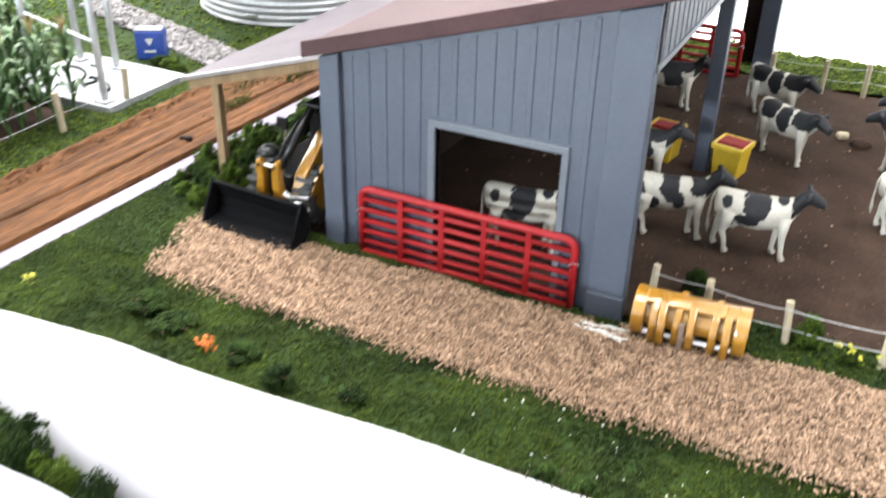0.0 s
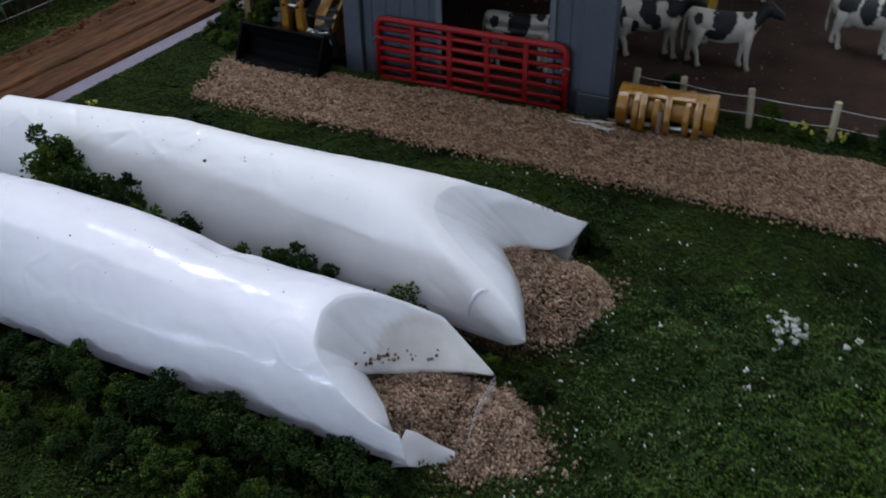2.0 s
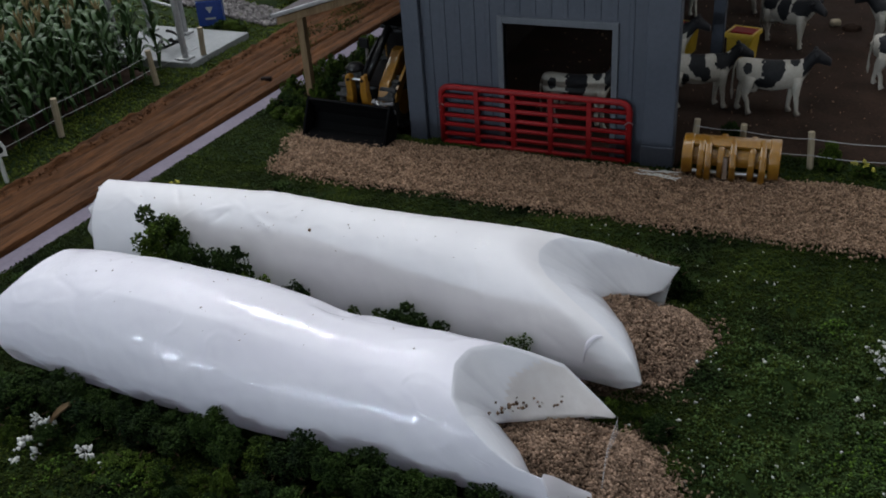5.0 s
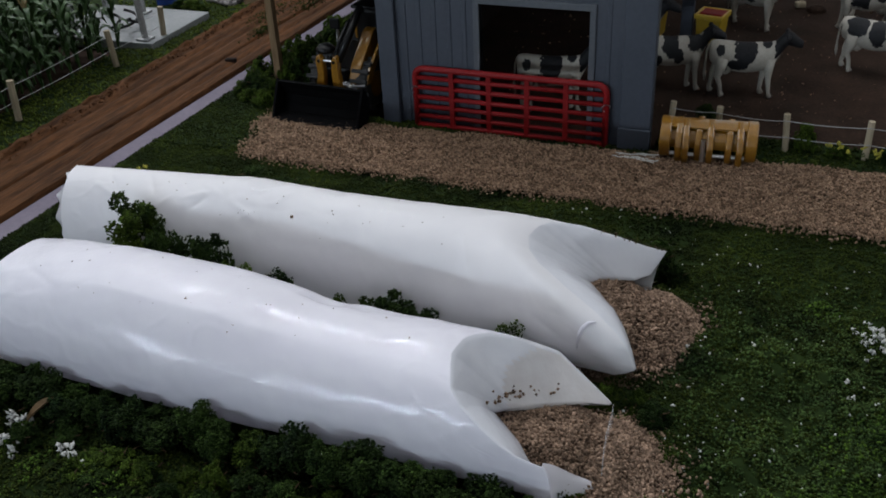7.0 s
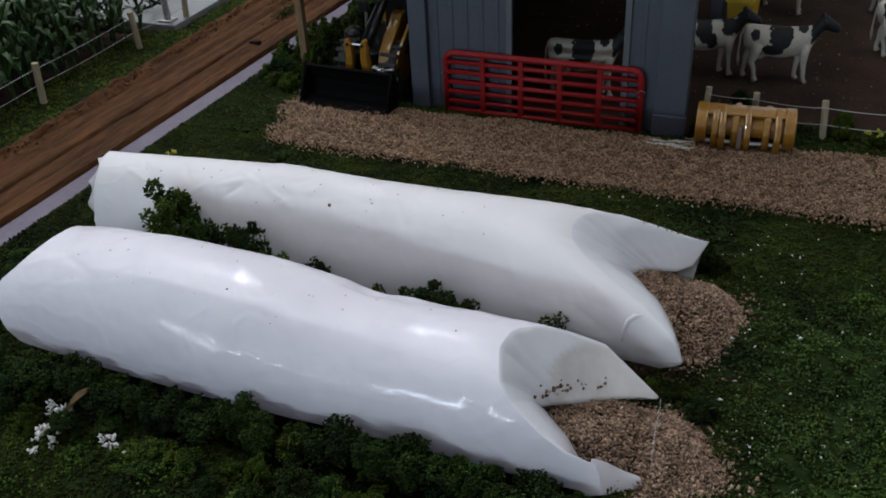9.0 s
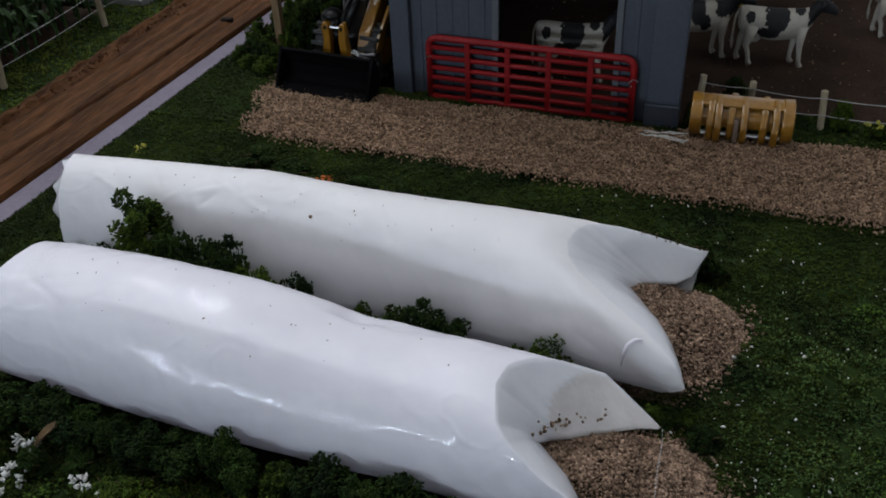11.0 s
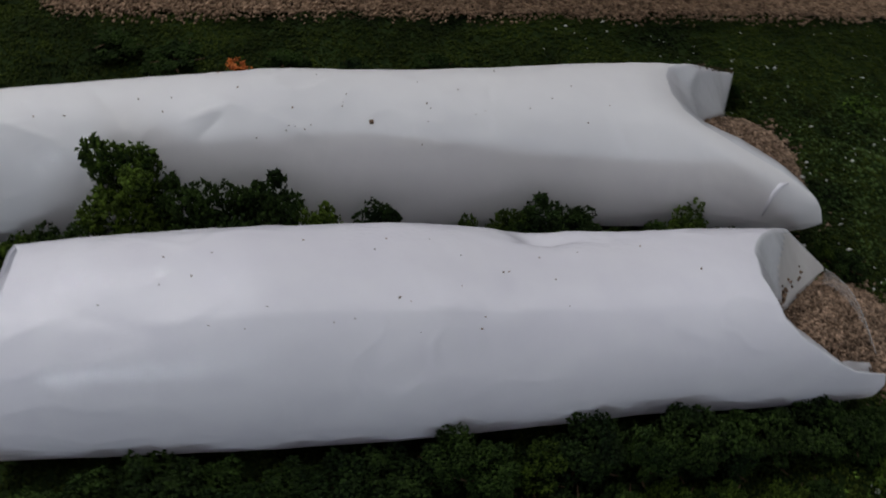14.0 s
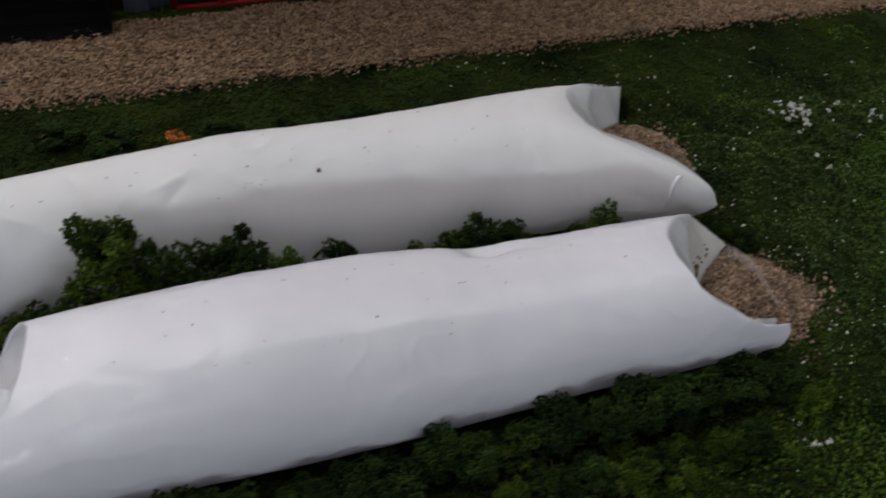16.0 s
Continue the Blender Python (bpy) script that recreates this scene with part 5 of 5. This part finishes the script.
# ---- loader under the lean-to ----
def loader(x, y, turn):
    L = thing("wheel_loader", x, y, 0.05, turn, "yellow toy wheel loader with a black front bucket", "loader")
    prof = [(-0.6, 0.0), (0.3, 0.05), (0.55, 0.35), (0.6, 0.85), (0.45, 1.3), (0.2, 1.55), (0.08, 1.5), (0.3, 1.2), (0.44, 0.82), (0.4, 0.42), (0.22, 0.17), (-0.6, 0.1)]
    part("bucket", prism(prof, 3.86, "x", -1.93, 0.02), BUCKET, L, "black plastic bucket")
    for s in (-2.05, 1.934):
        part("bucket_side", prism([(-0.6, 0.0), (0.3, 0.03), (0.57, 0.35), (0.62, 0.85), (0.45, 1.35), (0.18, 1.6), (-0.3, 0.7)], 0.116, "x", s, 0.02), BUCKET, L, "black plastic bucket side")
    for flip, ox in ((1, -0.26), (-1, 0.5)):
        plate = [(-0.2, 0.5), (0.24, 0.5), (0.16, 1.25), (0.2, 1.75), (0.16, 2.35), (0.06, 2.55), (-0.08, 2.52), (-0.14, 2.3), (-0.1, 1.8), (-0.2, 1.2)]
        part("tower_plate", prism([(ox + flip * p, q) for p, q in plate], 0.34, "y", 0.72, 0.04), YELLOW, L)
        part("pin", tube([(ox + flip * 0.04, 0.68, 2.33), (ox + flip * 0.04, 1.1, 2.33)], 0.07, 10), BLACK, L, "black pin")
    part("pin_bar", tube([(-0.2, 0.9, 2.3), (0.45, 0.9, 2.3)], 0.06, 8), STEEL, L, "steel cross pin")
    part("boom", prism([(1.0, 1.1), (1.5, 1.0), (3.0, 2.3), (4.6, 3.0), (4.6, 3.5), (2.7, 3.1), (1.4, 2.0)], 0.5, "x", 0.85, 0.06), YELLOW, L)
    part("boom_rib", prism([(1.2, 1.3), (1.5, 1.25), (2.8, 2.4), (2.7, 2.7), (1.5, 1.8)], 0.14, "x", 1.55, 0.03), YELLOW, L)
    part("ram_barrel", tube([(0.52, 1.0, 2.25), (0.75, 1.6, 3.1), (1.0, 2.4, 4.2)], 0.16, 12), BLACK, L, "shiny black hydraulic barrel", smooth=True)
    part("ram_rod", tube([(0.5, 0.85, 2.0), (0.52, 1.02, 2.3)], 0.09, 10), STEEL, L, "bright steel rod", smooth=True)
    link_rng = random.Random(12)
    for k in range(14):
        lx, lz = 0.95 + 0.075 * k, 1.52 - 0.03 * k + link_rng.uniform(-0.08, 0.08)
        ring = [(0.11 * math.cos(a), 0.0, 0.07 * math.sin(a)) for a in (2 * math.pi * i / 8 for i in range(9))]
        ob = part("chain_link", tube(ring, 0.025, 5, caps=False), STEEL, L, "bright chain link")
        ob.matrix_basis = shift(lx, 0.62 + link_rng.uniform(-0.06, 0.06), lz, link_rng.uniform(0, 180), link_rng.uniform(-60, 60), link_rng.uniform(0, 180))
    part("hose", tube([(0.3, 1.1, 2.2), (0.45, 1.4, 3.0), (0.6, 2.0, 3.6), (0.7, 3.0, 3.9)], 0.09, 6), BLACK, L, "black hose")
    part("ram", tube([(1.0, 0.9, 1.25), (1.7, 1.0, 1.35)], 0.07, 8), STEEL, L, "steel ram")
    part("chassis", box(-0.95, 0.95, 1.5, 6.6, 0.8, 1.8, 0.12), BLACK, L, "black chassis")
    part("hood", box(-0.8, 0.8, 4.8, 6.8, 1.75, 3.0, 0.2), YELLOW, L)
    part("cab", box(0.35, 1.6, 3.0, 4.8, 1.75, 3.9, 0.15), BLACK, L, "black cab")
    part("cab_roof", box(0.25, 1.7, 2.9, 4.9, 3.9, 4.05, 0.05), BLACK, L, "black cab roof")
    for wx in (-0.75, 1.3):
        for wy in (2.1, 5.6):
            w = part("wheel", lathe([(0.3, -0.36), (0.85, -0.36), (1.02, -0.25), (1.05, 0), (1.02, 0.25), (0.85, 0.36), (0.3, 0.36)], 28, axis="x", centre=(wx, wy, 1.05)), RUBBER, L, "black rubber tyre", smooth=True)
            part("rim", lathe([(0.1, -0.38), (0.55, -0.38), (0.55, 0.38), (0.1, 0.38)], 20, axis="x", centre=(wx, wy, 1.05)), YELLOW, w)
            lug = part("lug", box(wx - 0.38, wx + 0.38, wy - 0.08, wy + 0.08, 1.98, 2.18, 0.02), RUBBER, w)
            for k in range(1, 16):
                again(lug, m=shift(0, wy, 1.05) @ pose(0, 0, 0, 22.5 * k) @ shift(0, -wy, -1.05))
    part("headlamp", lathe([(0.02, 0), (0.34, 0.05), (0.42, 0.2), (0.25, 0.36), (0.02, 0.4)], 16, centre=(-0.15, 1.25, 2.5)), BLACK, L, "shiny black dome", smooth=True)
    part("mirror_arm", tube([(0.0, 1.9, 1.8), (0.0, 2.1, 3.2), (0.0, 2.0, 3.7)], 0.06, 6), STEEL, L)
    part("mirror", box(-0.25, 0.2, 1.9, 2.02, 3.3, 3.75, 0.04), BLACK, L, "square black mirror")


loader(-19.05, 23.75, -3)

# ---- across the road: corn, slab and bin ----


def corn(seed):
    rng = random.Random(seed)
    c = thing("corn_plant", 0, 0, 0, 0, "tall green model corn plant with a tan tassel" if not seed else "tall green model corn plant with arching leaves", "corn plant", "corn field")
    part("stalk", tube([(0, 0, -0.1), (0.03, 0.02, 2), (0.0, 0.05, 3.9)], [0.07, 0.06, 0.03], 5), CORN, c)
    for i in range(10):
        a, z, n = i * 2.4 + rng.uniform(-0.4, 0.4), 0.4 + 0.33 * i, rng.uniform(0.65, 1.1)
        pts = [(0, 0), (0.2, 0.5), (0.5, 0.85), (0.85, 0.75), (1.1, 0.35)]
        wid = [0.08, 0.13, 0.14, 0.1, 0.01]
        bm = bmesh.new()
        rows = []
        for (r, h), w in zip(pts, wid):
            d, s = Vector((math.cos(a), math.sin(a), 0)), Vector((-math.sin(a), math.cos(a), 0))
            o = d * r * n + Vector((0, 0, z + h * n))
            rows.append([bm.verts.new(o - s * w + Vector((0, 0, 0.05))), bm.verts.new(o), bm.verts.new(o + s * w + Vector((0, 0, 0.05)))])
        for p, q in zip(rows, rows[1:]):
            bm.faces.new((p[0], p[1], q[1], q[0]))
            bm.faces.new((p[1], p[2], q[2], q[1]))
        part("leaf", bm, CORN, c, smooth=True)
    if seed:
        return c
    bm = bmesh.new()
    for i in range(6):
        a = i * 1.05
        tube([(0, 0.05, 3.8), (0.12 * math.cos(a), 0.05 + 0.12 * math.sin(a), 4.3), (0.25 * math.cos(a), 0.05 + 0.25 * math.sin(a), 4.65)], [0.03, 0.04, 0.015], 4, bm)
    part("tassel", bm, TASSEL, c, "tan tassel")
    return c


crng = random.Random(3)
CORNS = [corn(i) for i in range(3)]
spots = []
for ix in range(11):
    for iy in range(29):
        x, y = -33.5 - 1.15 * ix, 7.5 + 0.9 * iy
        if not (x > -38.6 and y > 29.3) and (ix < 8 or y > 13):
            spots.append((x + crng.uniform(-0.25, 0.25), y + crng.uniform(-0.25, 0.25)))
for i, (x, y) in enumerate(spots):
    m = shift(x, y, -0.1, crng.uniform(-5, 5), crng.uniform(-5, 5), crng.uniform(0, 360))
    if i < 3:
        CORNS[i].matrix_world = m
    else:
        copy_thing(CORNS[i % 3], m)

part("slab", box(-38.6, -31.75, 29.8, 35.2, -0.4, 0.25, 0.05), CONCRETE, None, "pale concrete slab across the road", category="slab", kind="structure")
frame_thing = thing("feed_bin_stand", label="grey steel stand with a blue box on the slab", category="bin stand")
for lx, ly in ((-32.5, 30.35), (-37.0, 30.4), (-35.4, 34.2), (-37.9, 34.2)):
    part("leg", tube([(lx, ly, 0.2), (lx - 0.3, ly + 0.2, 9)], 0.17, 8), GALV, frame_thing)
    part("foot", box(lx - 0.35, lx + 0.35, ly - 0.35, ly + 0.35, 0.24, 0.36, 0.03), GALV, frame_thing)
for z in (3.0, 6.0):
    part("brace", tube([(-32.7, 30.5, z), (-37.1, 30.5, z + 0.8)], 0.08, 6), GALV, frame_thing)
box_thing = thing("blue_box", -35.7, 37.2, -0.1, 30, "blue box with a white emblem behind the slab", "box")
part("case", box(-0.75, 0.75, -0.5, 0.5, 0.0, 1.5, 0.06), BLUE, box_thing)
part("cap", box(-0.7, 0.7, -0.45, 0.45, 1.5, 1.6, 0.03), TRIM, box_thing, "pale grey lid")
part("emblem", prism([(-0.22, 1.15), (0.22, 1.15), (0.0, 0.75)], 0.02, "y", -0.522), WHITE, box_thing, "white emblem")
part("emblem", box(-0.3, 0.3, -0.522, -0.502, 0.4, 0.52), WHITE, box_thing, "white bar")
steel_bin = thing("grain_bin", -35.3, 50.4, -0.1, 0, "large corrugated galvanised steel grain bin", "grain bin")
prof = [(6.0, 0.0)]
for i in range(110):
    prof.append((6.07 + 0.08 * math.sin(2 * math.pi * i / 4), 0.05 + i * 0.1))
part("shell", lathe(prof + [(6.0, 11.1)], 72, ), GALV, steel_bin, smooth=True)
part("roof", lathe([(6.2, 11.1), (1.0, 13.6), (0.9, 14.0), (0.2, 14.0)], 48), GALV, steel_bin)
part("hatch", box(0.5, 1.3, -6.15, -5.95, 0.5, 0.75, 0.03), STEEL, steel_bin)
rng = np.random.default_rng(90)
p = np.column_stack([rng.uniform(-46, -31.5, 2600), rng.uniform(0, 1, 2600)])
p = [(x, 38.3 + 2.6 * v - 0.35 * (x + 35), -0.05 + rng.uniform(0, 0.12)) for x, v in p]
stuff("pebbles", crumbs(p, rng.uniform(0.09, 0.2, len(p)), OCTA, 0.7, 91), STONE, "grey pebble strip before the steel bin", "pebbles")
clod = thing("clod", -26.6, 29.0, 0.02, 20, "dark earth clod lying on the road", "clod")
part("lump", box(-0.28, 0.28, -0.14, 0.14, 0, 0.22, 0.07), INNER, clod)
for hx, hy, turn, grow in ((-34.5, 31.7, 0, 1.0), (-33.6, 31.2, 140, 0.9), (-35.4, 31.5, 60, 0.8)):
    hose = thing("hose", hx, hy, 0.3, turn, "black curved hose piece lying on the slab", "hose", "hoses on the slab")
    part("coil", tube([(grow * 0.55 * math.cos(radians(a)), grow * 0.45 * math.sin(radians(a)), 0.08 + 0.003 * (a + 120)) for a in range(-120, 141, 15)], 0.08, 8), BLACK, hose, smooth=True)
sign = thing("road_sign", -31.05, 16.2, -0.1, 25, "small white road sign on a white post", "sign")
part("post", box(-0.08, 0.08, -0.06, 0.06, 0, 1.6, 0.01), WHITE, sign)
part("plate", prism([(-0.4, 1.2), (0.4, 1.2), (0.42, 1.6), (0.3, 1.85), (-0.3, 1.85), (-0.42, 1.6)], 0.03, "y", -0.092), WHITE, sign)
for i in (-1, 1):
    part("mark", lathe([(0.08, 0.0), (0.17, 0.0), (0.17, 0.02), (0.08, 0.02)], 16, axis="y", centre=(0.15 * i, -0.095, 1.5)), BLACK, sign, "black ring mark")
twine = thing("twine", -5.9, 23.6, 0.05, 0, "frayed pale twine lying on the gravel", "twine")
trng = random.Random(4)
for k in range(7):
    pts, x, y = [], -0.9 + 0.12 * k, trng.uniform(-0.15, 0.15)
    for i in range(7):
        pts.append((x, y, 0.08 + 0.05 * abs(math.sin(2.3 * i + k))))
        x += trng.uniform(0.12, 0.3)
        y += trng.uniform(-0.14, 0.12)
    part("strand", tube(pts, 0.022, 5), WHITE, twine)
